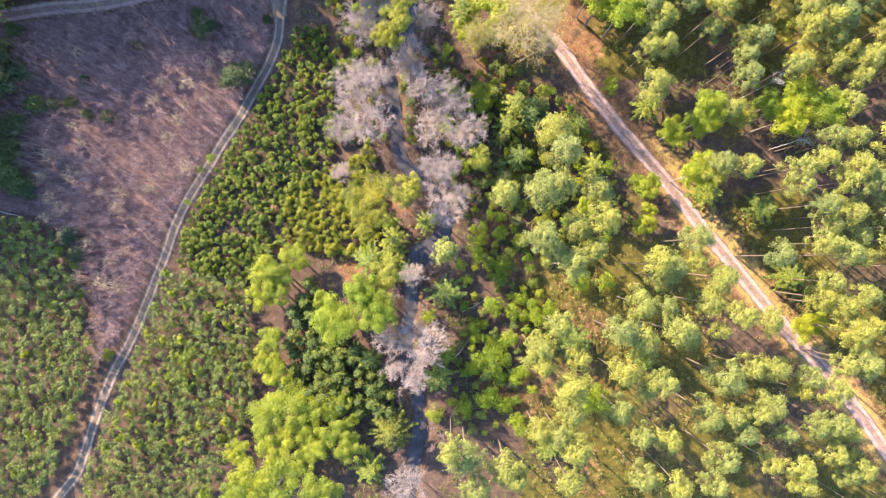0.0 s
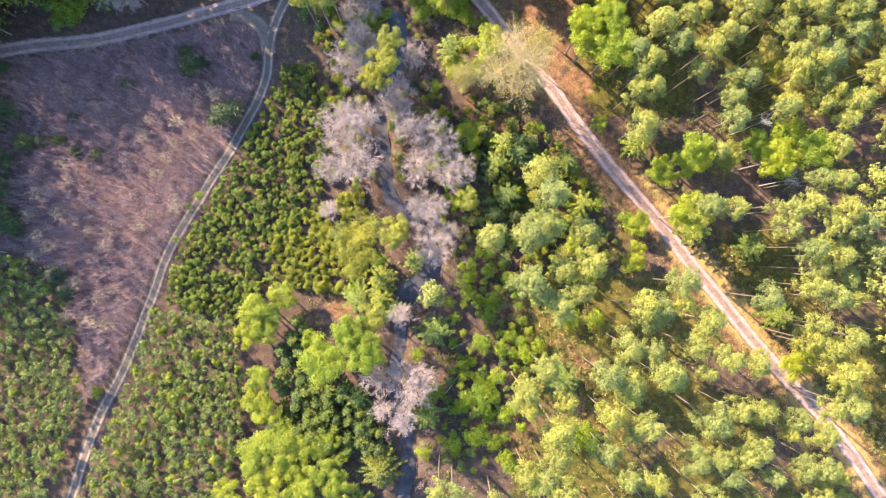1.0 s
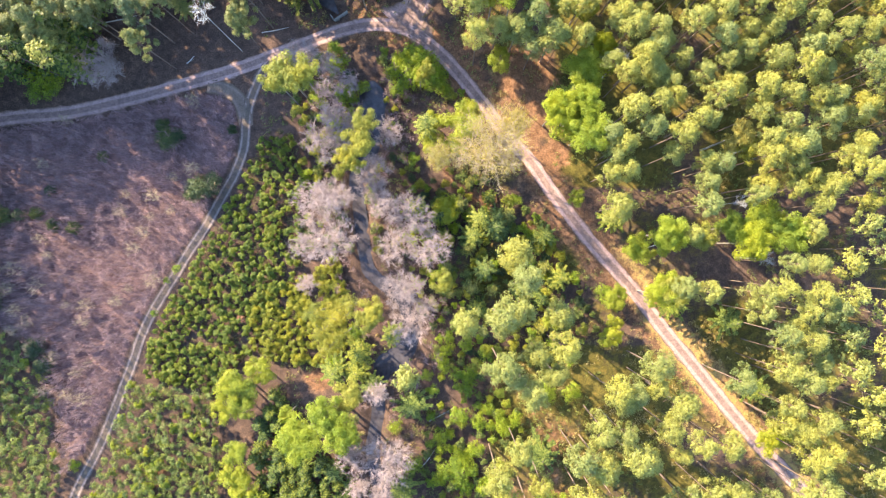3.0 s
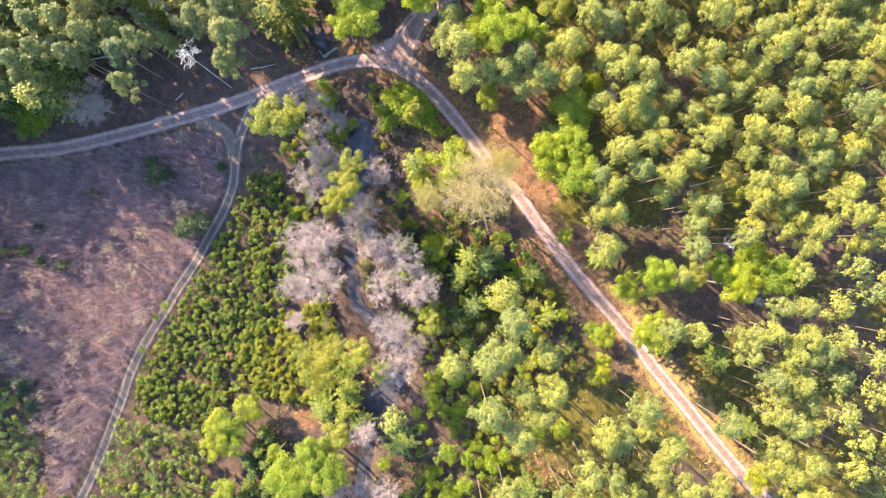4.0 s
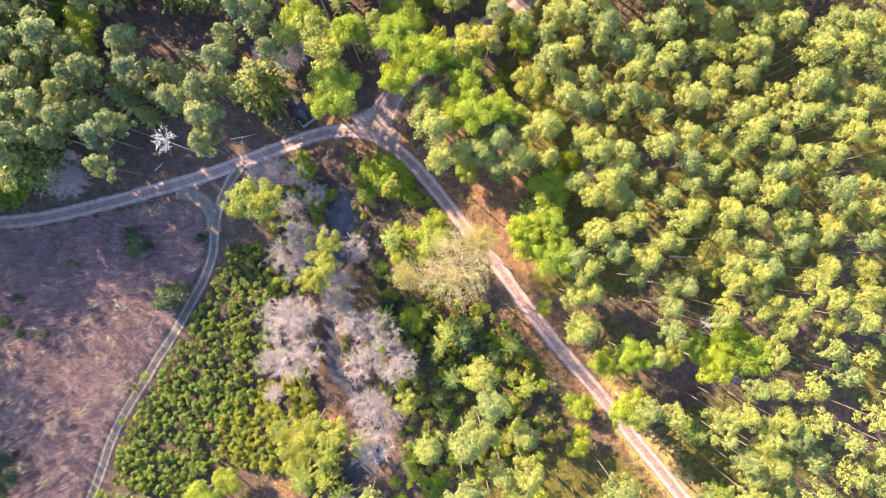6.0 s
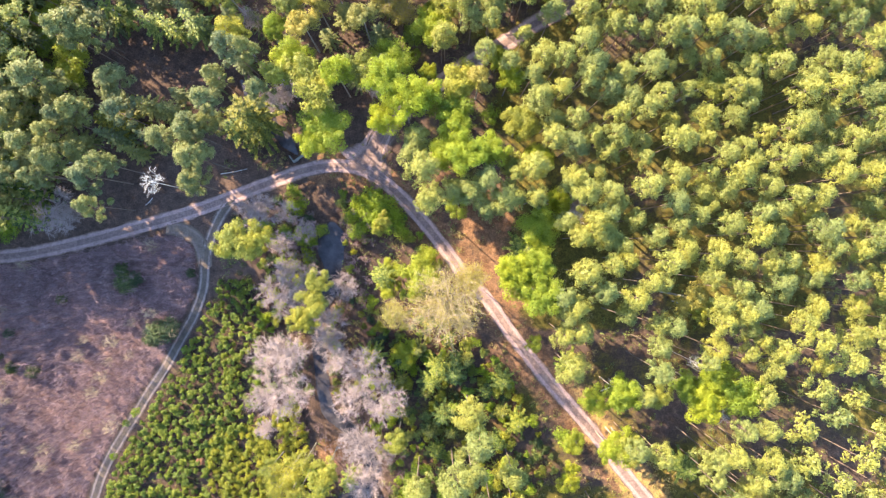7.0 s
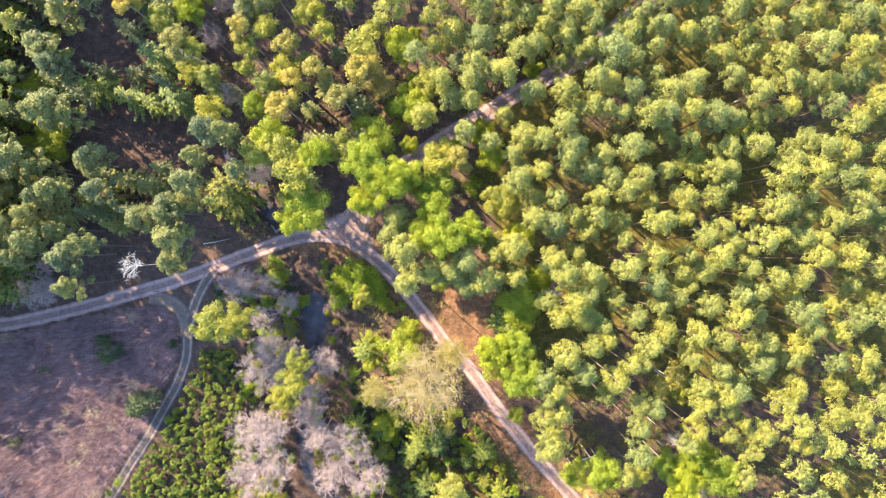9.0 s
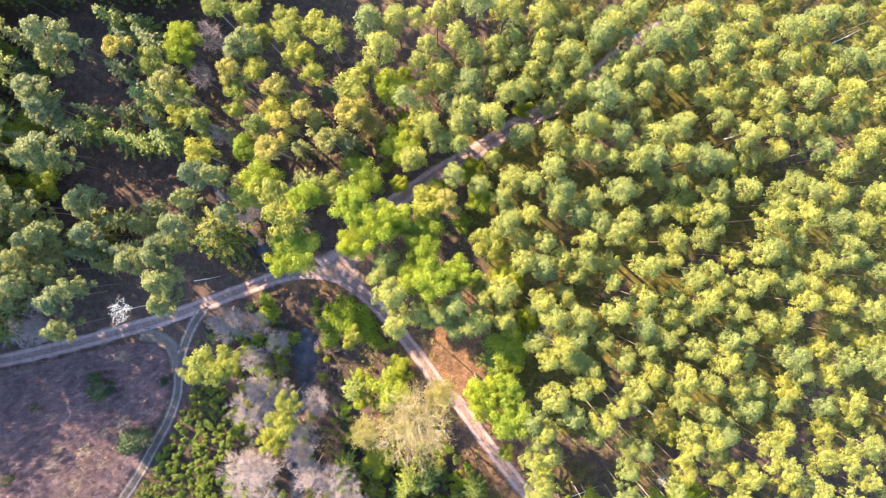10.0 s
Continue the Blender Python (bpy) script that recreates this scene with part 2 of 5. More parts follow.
def tube(points, radii, sides=6):
    """A tapered, bent round stem through the points."""
    points = [Vector(p) for p in points]
    verts, faces = [], []
    for i, (p, r) in enumerate(zip(points, radii)):
        way = (points[min(i + 1, len(points) - 1)] - points[max(i - 1, 0)]).normalized()
        side = way.orthogonal().normalized()
        other = way.cross(side)
        for k in range(sides):
            a = 2 * math.pi * k / sides
            verts.append(tuple(p + (side * math.cos(a) + other * math.sin(a)) * r))
    for i in range(len(points) - 1):
        for k in range(sides):
            a, b = i * sides + k, i * sides + (k + 1) % sides
            faces.append((a, b, b + sides, a + sides))
    faces.append(tuple(range(len(verts) - sides, len(verts))))
    return verts, faces


def limb(start, end, r0, r1, sag=0.0, sides=4):
    a, b = Vector(start), Vector(end)
    m = (a + b) / 2 + Vector((rng.normal(0, 0.06), rng.normal(0, 0.06), 0.05 - sag)) * (b - a).length
    return tube([a, m, b], [r0, (r0 + r1) / 2, r1], sides)


def part(name, me, parent, label=""):
    ob = new(name, me)
    ob.parent = parent
    return tagged(ob, label) if label else ob


def thing(name, label, category, group=""):
    return tagged(new(name), label, category, group)


def inside(x, y, outline):
    hit = False
    for (x0, y0), (x1, y1) in zip(outline, outline[1:] + outline[:1]):
        if (y0 > y) != (y1 > y) and x < (x1 - x0) * (y - y0) / (y1 - y0) + x0:
            hit = not hit
    return hit


def smooth_line(points, step=1.0):
    """A rounded line through the points, in even steps."""
    pts = [Vector((*p, 0)) for p in points]
    pts = [pts[0] * 2 - pts[1]] + pts + [pts[-1] * 2 - pts[-2]]
    out = []
    for a, b, c, d in zip(pts, pts[1:], pts[2:], pts[3:]):
        n = max(2, int((c - b).length / step))
        for i in range(n):
            t = i / n
            out.append(0.5 * ((2 * b) + (c - a) * t + (2 * a - 5 * b + 4 * c - d) * t * t + (3 * b - a - 3 * c + d) * t ** 3))
    out.append(pts[-2])
    return np.array([(p.x, p.y) for p in out])


def distance_to(line, x, y):
    """Distance of many places to a line."""
    best = np.full(x.shape, 1e9)
    for (x0, y0), (x1, y1) in zip(line[:-1], line[1:]):
        dx, dy = x1 - x0, y1 - y0
        t = np.clip(((x - x0) * dx + (y - y0) * dy) / max(dx * dx + dy * dy, 1e-9), 0, 1)
        best = np.minimum(best, np.hypot(x - x0 - t * dx, y - y0 - t * dy))
    return best


def scatter(outline, gap, tries=6000):
    """Places inside an outline, no nearer to each other than gap."""
    xs, ys = [p[0] for p in outline], [p[1] for p in outline]
    cells, out = {}, []
    for _ in range(tries):
        x, y = rng.uniform(min(xs), max(xs)), rng.uniform(min(ys), max(ys))
        if not inside(x, y, outline):
            continue
        c = (int(x // gap), int(y // gap))
        near = [q for i in (-1, 0, 1) for j in (-1, 0, 1) for q in cells.get((c[0] + i, c[1] + j), ())]
        if all((x - a) ** 2 + (y - b) ** 2 > gap * gap for a, b in near):
            cells.setdefault(c, []).append((x, y))
            out.append((x, y))
    return out


# ---- the plan ----
PINE_STANDS = []
PINE_STANDS.append([(62.2, 131.6, 3.3, 22.5), (57.3, 131.4, 2.8, 22.5), (22.5, 131.4, 2.9, 22.5), (103.0, 131.0, 2.9, 22.5), (107.5, 131.0, 3.3, 22.5), (36.3, 131.0, 3.3, 22.5), (76.6, 130.5, 3.3, 22.5), (14.2, 130.5, 3.3, 22.5), (30.8, 130.5, 3.5, 22.5), (42.9, 130.5, 3.5, 22.5), (83.7, 129.9, 4.1, 22.5), (99.2, 129.4, 3.5, 22.5), (8.7, 129.4, 3.3, 22.5), (73.6, 128.5, 2.6, 22.5), (95.9, 127.7, 2.9, 22.5), (70.2, 127.4, 3.7, 22.5), (55.6, 126.6, 3.5, 22.5), (59.7, 126.6, 2.6, 22.5), (92.0, 126.6, 3.3, 22.5), (26.4, 126.6, 2.9, 22.5), (79.4, 126.1, 3.5, 22.5), (37.4, 126.1, 2.3, 22.5), (42.9, 126.1, 2.9, 22.5), (-54.2, 126.1, 3.5, 22.5)])
PINE_STANDS.append([(-15.6, 125.9, 2.8, 22.5), (-49.3, 125.5, 2.1, 22.5), (82.7, 125.0, 2.3, 22.5), (66.1, 124.4, 3.5, 22.5), (88.8, 124.4, 3.3, 22.5), (20.5, 124.4, 2.6, 22.5), (34.1, 124.4, 2.6, 22.5), (-18.9, 124.4, 3.3, 22.5), (10.7, 123.9, 3.7, 22.5), (73.8, 123.9, 2.6, 22.5), (85.4, 122.8, 2.1, 22.5), (29.1, 122.8, 3.3, 22.5), (48.5, 122.8, 3.3, 22.5), (61.7, 122.8, 2.3, 22.5), (-55.4, 122.8, 3.3, 22.5), (43.2, 122.6, 2.6, 22.5), (78.1, 121.9, 2.6, 22.5), (95.1, 121.9, 2.9, 22.5), (18.6, 121.9, 2.3, 22.5), (109.2, 121.7, 2.9, 22.5), (105.3, 121.1, 3.3, 22.5), (91.5, 120.6, 2.9, 22.5), (51.0, 120.4, 2.9, 22.5), (65.6, 120.0, 2.9, 22.5)])
PINE_STANDS.append([(75.0, 120.0, 3.3, 22.5), (101.5, 120.0, 3.5, 22.5), (23.6, 119.5, 3.5, 22.5), (41.3, 119.5, 2.3, 22.5), (59.0, 118.9, 3.5, 22.5), (62.5, 118.9, 2.1, 22.5), (86.0, 118.9, 3.3, 22.5), (70.0, 118.4, 2.9, 22.5), (81.6, 118.4, 2.9, 22.5), (29.1, 118.2, 3.3, 22.5), (45.7, 117.3, 2.9, 22.5), (106.2, 116.2, 3.3, 22.5), (39.6, 116.2, 2.6, 22.5), (-59.8, 116.2, 3.5, 22.5), (83.3, 115.1, 2.6, 22.5), (94.9, 115.1, 3.5, 22.5), (50.7, 115.1, 2.9, 22.5), (77.8, 114.5, 3.3, 22.5), (102.6, 114.5, 2.9, 22.5), (55.1, 114.0, 3.5, 22.5), (59.8, 114.0, 2.6, 22.5), (16.1, 113.8, 2.6, 22.5), (-58.5, 113.8, 3.3, 22.5), (45.2, 113.4, 2.3, 22.5)])
PINE_STANDS.append([(88.3, 112.9, 3.5, 22.5), (28.0, 112.1, 2.8, 22.5), (-56.3, 112.1, 2.8, 22.5), (107.6, 111.8, 2.9, 22.5), (33.9, 111.2, 3.3, 22.5), (73.0, 109.8, 2.3, 22.5), (21.4, 109.6, 3.0, 22.5), (104.9, 109.0, 3.3, 22.5), (27.3, 109.0, 2.8, 22.5), (51.5, 109.0, 2.6, 22.5), (90.0, 108.5, 2.9, 22.5), (93.8, 108.5, 2.9, 22.5), (98.8, 108.5, 3.3, 22.5), (54.0, 107.9, 3.3, 22.5), (70.1, 107.9, 3.3, 22.5), (58.5, 106.8, 2.9, 22.5), (85.0, 106.8, 3.3, 22.5), (39.6, 106.8, 2.9, 22.5), (46.3, 106.8, 3.0, 22.5), (66.2, 106.6, 3.3, 22.5), (108.8, 106.3, 2.3, 22.5), (26.9, 104.6, 2.3, 22.5), (-56.6, 104.6, 3.8, 22.5), (48.0, 103.8, 2.9, 22.5)])
PINE_STANDS.append([(97.8, 103.5, 2.8, 22.5), (106.1, 103.5, 3.3, 22.5), (51.5, 103.5, 2.9, 22.5), (53.8, 103.0, 2.3, 22.5), (56.8, 102.4, 2.3, 22.5), (65.3, 102.4, 3.3, 22.5), (70.1, 102.4, 2.6, 22.5), (75.6, 102.4, 3.8, 22.5), (-58.0, 102.1, 3.1, 22.5), (-54.4, 102.1, 2.6, 22.5), (61.8, 101.8, 3.5, 22.5), (101.7, 99.6, 3.3, 22.5), (45.2, 99.6, 2.9, 22.5), (-25.1, 99.1, 2.9, 22.5), (-21.8, 98.5, 2.3, 22.5), (37.2, 98.3, 3.3, 22.5), (93.9, 97.2, 3.5, 22.5), (40.8, 97.2, 2.6, 22.5), (30.8, 97.2, 2.6, 22.5), (47.4, 96.1, 3.3, 22.5), (84.5, 96.0, 2.9, 22.5), (63.1, 95.8, 1.9, 22.5), (78.4, 95.8, 3.3, 22.5), (59.1, 95.2, 3.3, 22.5)])
PINE_STANDS.append([(96.4, 95.2, 2.6, 22.5), (101.7, 95.2, 3.5, 22.5), (108.9, 95.2, 3.3, 22.5), (104.5, 94.7, 2.6, 22.5), (35.2, 94.1, 2.8, 22.5), (-29.0, 94.1, 2.3, 22.5), (53.9, 93.9, 2.9, 22.5), (-51.7, 93.6, 3.3, 22.5), (-65.1, 93.4, 4.0, 22.5), (91.2, 93.2, 2.8, 22.5), (45.4, 93.2, 2.9, 22.5), (-71.7, 92.3, 3.0, 22.5), (-61.7, 91.9, 2.6, 22.5), (-20.7, 91.7, 2.6, 22.5), (79.2, 91.3, 3.3, 22.5), (75.7, 91.3, 2.6, 22.5), (50.8, 90.8, 3.3, 22.5), (41.0, 90.6, 2.3, 22.5), (60.7, 90.2, 2.9, 22.5), (94.0, 90.2, 3.3, 22.5), (54.6, 89.7, 3.3, 22.5), (88.4, 89.7, 3.3, 22.5), (101.7, 89.5, 3.5, 22.5), (36.7, 89.5, 3.5, 22.5)])
PINE_STANDS.append([(-67.9, 89.0, 3.0, 22.5), (107.3, 88.6, 3.3, 22.5), (-30.2, 88.6, 2.9, 22.5), (78.1, 88.0, 2.1, 22.5), (58.0, 86.9, 2.9, 22.5), (-56.8, 86.9, 3.3, 22.5), (52.1, 86.4, 2.4, 22.5), (94.0, 85.8, 2.9, 22.5), (-31.8, 85.8, 2.4, 22.5), (-60.3, 85.5, 2.6, 22.5), (69.6, 85.2, 3.5, 22.5), (76.3, 85.2, 2.9, 22.5), (88.5, 85.2, 3.3, 22.5), (102.9, 85.2, 2.6, 22.5), (44.1, 85.2, 2.6, 22.5), (-34.4, 85.0, 2.6, 22.5), (-69.5, 84.6, 3.0, 22.5), (86.3, 83.6, 2.9, 22.5), (90.7, 83.0, 2.6, 22.5), (-34.1, 83.0, 2.8, 22.5), (81.8, 82.5, 2.4, 22.5), (107.4, 82.5, 3.3, 22.5), (51.9, 82.5, 2.4, 22.5), (-60.7, 82.5, 2.6, 22.5)])
PINE_STANDS.append([(47.7, 82.1, 2.4, 22.5), (70.2, 81.9, 2.1, 22.5), (102.9, 81.9, 2.6, 22.5), (-39.6, 81.9, 2.9, 22.5), (39.2, 81.7, 2.9, 20.0), (12.0, 81.4, 3.1, 22.5), (66.0, 81.0, 2.4, 22.5), (53.0, 80.8, 2.6, 22.5), (56.9, 80.8, 2.6, 22.5), (99.0, 80.8, 3.3, 22.5), (63.0, 80.3, 2.9, 22.5), (44.1, 80.3, 3.3, 22.5), (109.6, 79.7, 2.4, 22.5), (-65.1, 79.6, 3.3, 22.5), (-57.7, 79.5, 3.1, 22.5), (77.6, 79.4, 2.6, 22.5), (-71.2, 79.0, 3.0, 22.5), (87.6, 78.6, 2.4, 22.5), (50.8, 78.6, 2.6, 22.5), (73.5, 77.5, 2.8, 22.5), (96.5, 77.5, 2.6, 22.5), (-31.7, 77.5, 3.5, 22.5), (-61.3, 77.5, 3.3, 22.5), (56.9, 77.3, 2.1, 22.5)])
PINE_STANDS.append([(84.1, 76.9, 3.3, 22.5), (92.8, 76.9, 3.5, 22.5), (79.7, 76.4, 2.9, 22.5), (105.7, 76.4, 2.6, 22.5), (-50.0, 76.0, 2.4, 22.5), (14.2, 75.3, 3.8, 22.5), (35.8, 75.3, 3.1, 22.5), (-70.1, 74.6, 2.6, 22.5), (64.1, 74.1, 3.2, 22.5), (70.2, 74.1, 2.1, 22.5), (101.9, 74.1, 3.5, 22.5), (31.6, 74.1, 2.1, 22.5), (-54.7, 74.1, 3.3, 22.5), (75.8, 73.4, 3.5, 22.5), (94.7, 73.0, 3.1, 22.5), (42.8, 72.5, 2.4, 22.5), (-34.4, 72.5, 2.9, 22.5), (83.0, 71.9, 3.3, 22.5), (108.0, 71.4, 2.9, 22.5), (58.6, 70.8, 3.3, 22.5), (45.8, 70.8, 3.3, 22.5), (51.6, 70.8, 2.9, 22.5), (74.1, 70.6, 2.9, 22.5), (91.7, 69.7, 3.1, 22.5)])
PINE_STANDS.append([(86.4, 69.5, 2.6, 22.5), (32.2, 69.5, 2.1, 22.5), (14.7, 68.8, 3.1, 22.5), (52.7, 68.2, 2.9, 20.0), (63.0, 68.0, 3.1, 22.5), (103.3, 68.0, 2.8, 22.5), (-54.2, 68.0, 2.6, 22.5), (71.4, 67.5, 2.1, 22.5), (84.2, 66.9, 2.6, 22.5), (91.4, 66.6, 2.4, 22.5), (50.6, 66.4, 2.6, 22.5), (79.7, 65.8, 2.6, 22.5), (74.2, 64.5, 3.1, 22.5), (98.1, 64.1, 2.6, 22.5), (47.5, 64.1, 3.3, 22.5), (49.4, 62.5, 3.8, 20.0), (84.2, 62.5, 3.3, 22.5), (92.0, 62.5, 3.3, 22.5), (78.6, 61.9, 3.3, 22.5), (103.1, 61.3, 3.5, 22.5), (108.7, 61.3, 3.3, 22.5), (60.3, 61.3, 2.6, 22.5), (45.1, 61.3, 2.6, 22.5), (50.8, 60.8, 3.3, 22.5)])
PINE_STANDS.append([(53.6, 60.2, 2.6, 22.5), (94.4, 60.0, 2.8, 22.5), (65.3, 58.6, 3.3, 22.5), (99.8, 58.3, 2.8, 22.5), (71.4, 58.0, 3.3, 22.5), (54.4, 56.9, 2.4, 22.5), (85.6, 56.9, 2.9, 22.5), (62.0, 56.7, 2.8, 22.5), (77.0, 56.3, 2.9, 22.5), (82.0, 56.3, 2.6, 22.5), (93.7, 55.2, 3.5, 22.5), (50.9, 55.2, 2.6, 22.5), (45.9, 54.1, 3.3, 22.5), (104.8, 53.2, 3.3, 22.5), (70.9, 53.0, 2.6, 22.5), (90.9, 52.8, 2.4, 22.5), (99.8, 52.4, 2.9, 22.5), (61.7, 52.1, 2.1, 22.5), (84.8, 51.9, 3.8, 22.5), (59.2, 51.9, 2.6, 22.5), (76.5, 50.7, 2.6, 22.5), (50.0, 50.7, 2.9, 22.5), (105.4, 50.0, 2.6, 22.5), (55.9, 49.6, 3.5, 22.5)])
PINE_STANDS.append([(41.4, 49.6, 3.3, 22.5), (72.6, 48.3, 2.4, 22.5), (44.2, 47.0, 2.9, 20.0), (79.3, 46.8, 3.8, 22.5), (91.5, 46.8, 3.5, 22.5), (101.6, 46.8, 3.0, 22.5), (76.7, 45.7, 2.6, 22.5), (54.2, 45.2, 2.6, 22.5), (43.1, 45.2, 2.6, 22.5), (88.8, 44.9, 2.4, 22.5), (108.3, 44.6, 3.5, 22.5), (72.1, 44.4, 3.1, 22.5), (60.9, 43.5, 2.8, 22.5), (64.3, 42.9, 2.6, 22.5), (79.0, 42.7, 2.8, 22.5), (45.0, 42.4, 2.9, 20.0), (89.9, 41.8, 3.1, 22.5), (103.8, 41.8, 3.1, 22.5), (42.0, 41.6, 2.6, 22.5), (100.5, 41.2, 3.5, 22.5), (81.0, 40.5, 2.1, 22.5), (84.9, 39.0, 3.3, 22.5), (72.6, 39.0, 3.3, 22.5), (60.9, 39.0, 2.6, 22.5)])
PINE_STANDS.append([(78.8, 38.4, 2.4, 22.5), (107.8, 37.9, 3.0, 22.5), (96.6, 37.3, 3.3, 22.5), (69.3, 37.1, 2.1, 22.5), (93.8, 36.0, 2.6, 22.5), (59.9, 35.1, 2.9, 22.5), (82.9, 34.9, 2.6, 22.5), (43.4, 34.7, 3.6, 20.0), (81.5, 29.5, 3.3, 22.5), (58.2, 28.4, 2.6, 22.5), (22.7, 25.5, 4.3, 20.0), (77.1, 23.4, 2.6, 22.5), (82.1, 23.2, 2.6, 22.5), (25.0, 20.4, 3.5, 22.5), (74.3, 18.7, 2.8, 22.5), (57.1, 18.5, 2.9, 22.5), (71.7, 17.3, 3.3, 22.5), (81.5, 17.3, 3.3, 22.5), (61.5, 17.3, 2.6, 22.5), (84.8, 14.0, 3.3, 22.5), (78.2, 13.8, 2.6, 22.5), (71.5, 13.2, 2.6, 22.5), (23.0, 12.9, 4.0, 22.5), (31.6, 12.9, 3.3, 22.5)])
PINE_STANDS.append([(19.2, 12.4, 4.0, 22.5), (11.7, 11.2, 3.3, 22.5), (79.3, 10.5, 2.6, 22.5), (74.8, 9.6, 2.6, 22.5), (81.5, 7.7, 3.3, 22.5), (31.6, 6.3, 3.5, 22.5), (77.0, 5.1, 2.9, 22.5), (27.2, 5.1, 3.3, 22.5), (83.7, 3.5, 3.5, 22.5), (18.9, 3.5, 3.5, 22.5), (50.4, 2.4, 3.5, 22.5), (75.9, 1.8, 2.9, 22.5), (30.5, 0.7, 3.1, 22.5), (22.2, 0.7, 2.8, 22.5), (84.8, -0.4, 3.1, 22.5), (68.1, -0.9, 3.3, 22.5), (79.2, -0.9, 3.3, 22.5), (50.4, -1.5, 2.6, 22.5), (41.6, -2.6, 3.5, 22.5), (25.0, -2.6, 3.5, 22.5), (47.3, -3.5, 3.3, 22.5), (54.8, -4.8, 3.8, 22.5), (44.9, -5.0, 3.3, 22.5), (78.1, -6.1, 2.8, 22.5)])
PINE_STANDS.append([(83.6, -8.1, 3.3, 22.5), (77.0, -9.2, 3.3, 22.5), (40.4, -10.4, 3.8, 22.5), (53.7, -10.4, 3.3, 22.5), (79.7, -10.9, 3.5, 22.5), (44.0, -11.1, 2.6, 22.5), (58.2, -12.6, 2.9, 22.5), (65.3, -14.2, 3.3, 22.5), (85.8, -14.8, 2.8, 22.5), (22.7, -14.8, 3.3, 22.5), (56.5, -15.9, 2.3, 22.5), (34.9, -15.9, 3.5, 22.5), (81.4, -15.9, 3.8, 22.5), (46.0, -16.1, 3.8, 22.5), (49.5, -17.0, 3.3, 22.5), (39.3, -17.2, 4.0, 22.5), (18.3, -19.2, 3.8, 22.5), (27.7, -21.4, 2.8, 22.5), (83.6, -22.5, 3.5, 22.5), (80.5, -22.5, 2.6, 22.5), (19.1, -22.7, 2.6, 22.5), (61.7, -23.6, 2.8, 22.5), (67.0, -23.6, 3.8, 22.5), (36.0, -24.7, 3.5, 22.5)])
PINE_STANDS.append([(56.5, -24.7, 4.1, 22.5), (42.9, -25.6, 2.8, 22.5), (74.7, -25.8, 2.9, 22.5), (58.3, -26.3, 2.8, 22.5), (40.4, -26.9, 3.5, 22.5), (24.9, -26.9, 4.2, 22.5), (78.0, -27.5, 3.3, 22.5), (73.6, -28.6, 2.1, 22.5), (64.7, -30.3, 3.8, 22.5), (62.3, -31.6, 2.6, 22.5), (26.3, -32.2, 3.5, 22.5), (36.0, -32.5, 3.3, 22.5), (57.2, -32.7, 2.8, 22.5), (54.2, -33.0, 3.9, 22.5), (77.1, -33.6, 2.9, 22.5), (74.1, -35.2, 2.9, 22.5), (60.3, -35.8, 2.9, 22.5), (67.5, -35.8, 2.3, 22.5), (81.3, -35.8, 2.3, 22.5), (39.3, -36.9, 2.9, 22.5), (45.4, -36.9, 3.3, 22.5), (19.4, -36.9, 3.0, 22.5), (23.8, -37.4, 3.5, 22.5), (1.7, -38.5, 2.6, 22.5)])
PINE_STANDS.append([(26.2, -39.6, 3.8, 22.5), (78.0, -40.2, 2.9, 22.5), (4.5, -40.2, 4.2, 22.5), (55.9, -41.3, 3.5, 22.5), (65.8, -42.4, 2.6, 22.5), (70.2, -42.4, 2.9, 22.5), (84.6, -43.5, 3.5, 22.5), (12.8, -43.5, 4.2, 22.5), (81.5, -44.8, 2.8, 22.5), (40.4, -45.7, 3.3, 22.5), (53.7, -45.7, 2.9, 22.5), (71.6, -45.9, 2.8, 22.5), (15.2, -45.9, 3.0, 22.5), (24.9, -45.9, 3.3, 22.5), (47.0, -46.3, 3.3, 22.5), (7.2, -46.8, 3.3, 22.5)])
PINE_STANDS.append([(10.6, 79.8, 3.3, 21.5), (26.9, 72.9, 3.0, 22.5), (23.0, 71.5, 3.6, 22.5), (30.3, 69.5, 3.6, 20.0), (18.8, 71.0, 3.2, 22.0), (43.6, 73.0, 3.0, 22.5), (26.5, 67.8, 2.8, 20.0), (-67.2, 74.8, 3.0, 22.5), (-63.9, 74.2, 2.6, 21.0), (-72.9, 72.0, 3.0, 22.5), (-71.5, 70.0, 2.6, 20.5), (-75.5, 69.5, 3.0, 22.5), (-79.0, 72.0, 3.0, 22.5), (-83.0, 70.5, 3.0, 22.5), (-76.0, 75.5, 3.0, 22.5), (-80.5, 77.0, 3.2, 23.0), (-87.5, 68.5, 3.0, 22.5), (-92.0, 66.0, 3.2, 22.5), (-97.0, 63.5, 3.2, 22.5), (-102.0, 62.0, 3.2, 22.5), (-107.0, 61.5, 3.2, 22.5), (-112.0, 60.5, 3.2, 22.5), (-117.0, 59.5, 3.2, 22.5), (-49.5, 87.0, 2.9, 21.5), (-88.0, 74.0, 3.2, 22.5)])
BUSH_STANDS = []
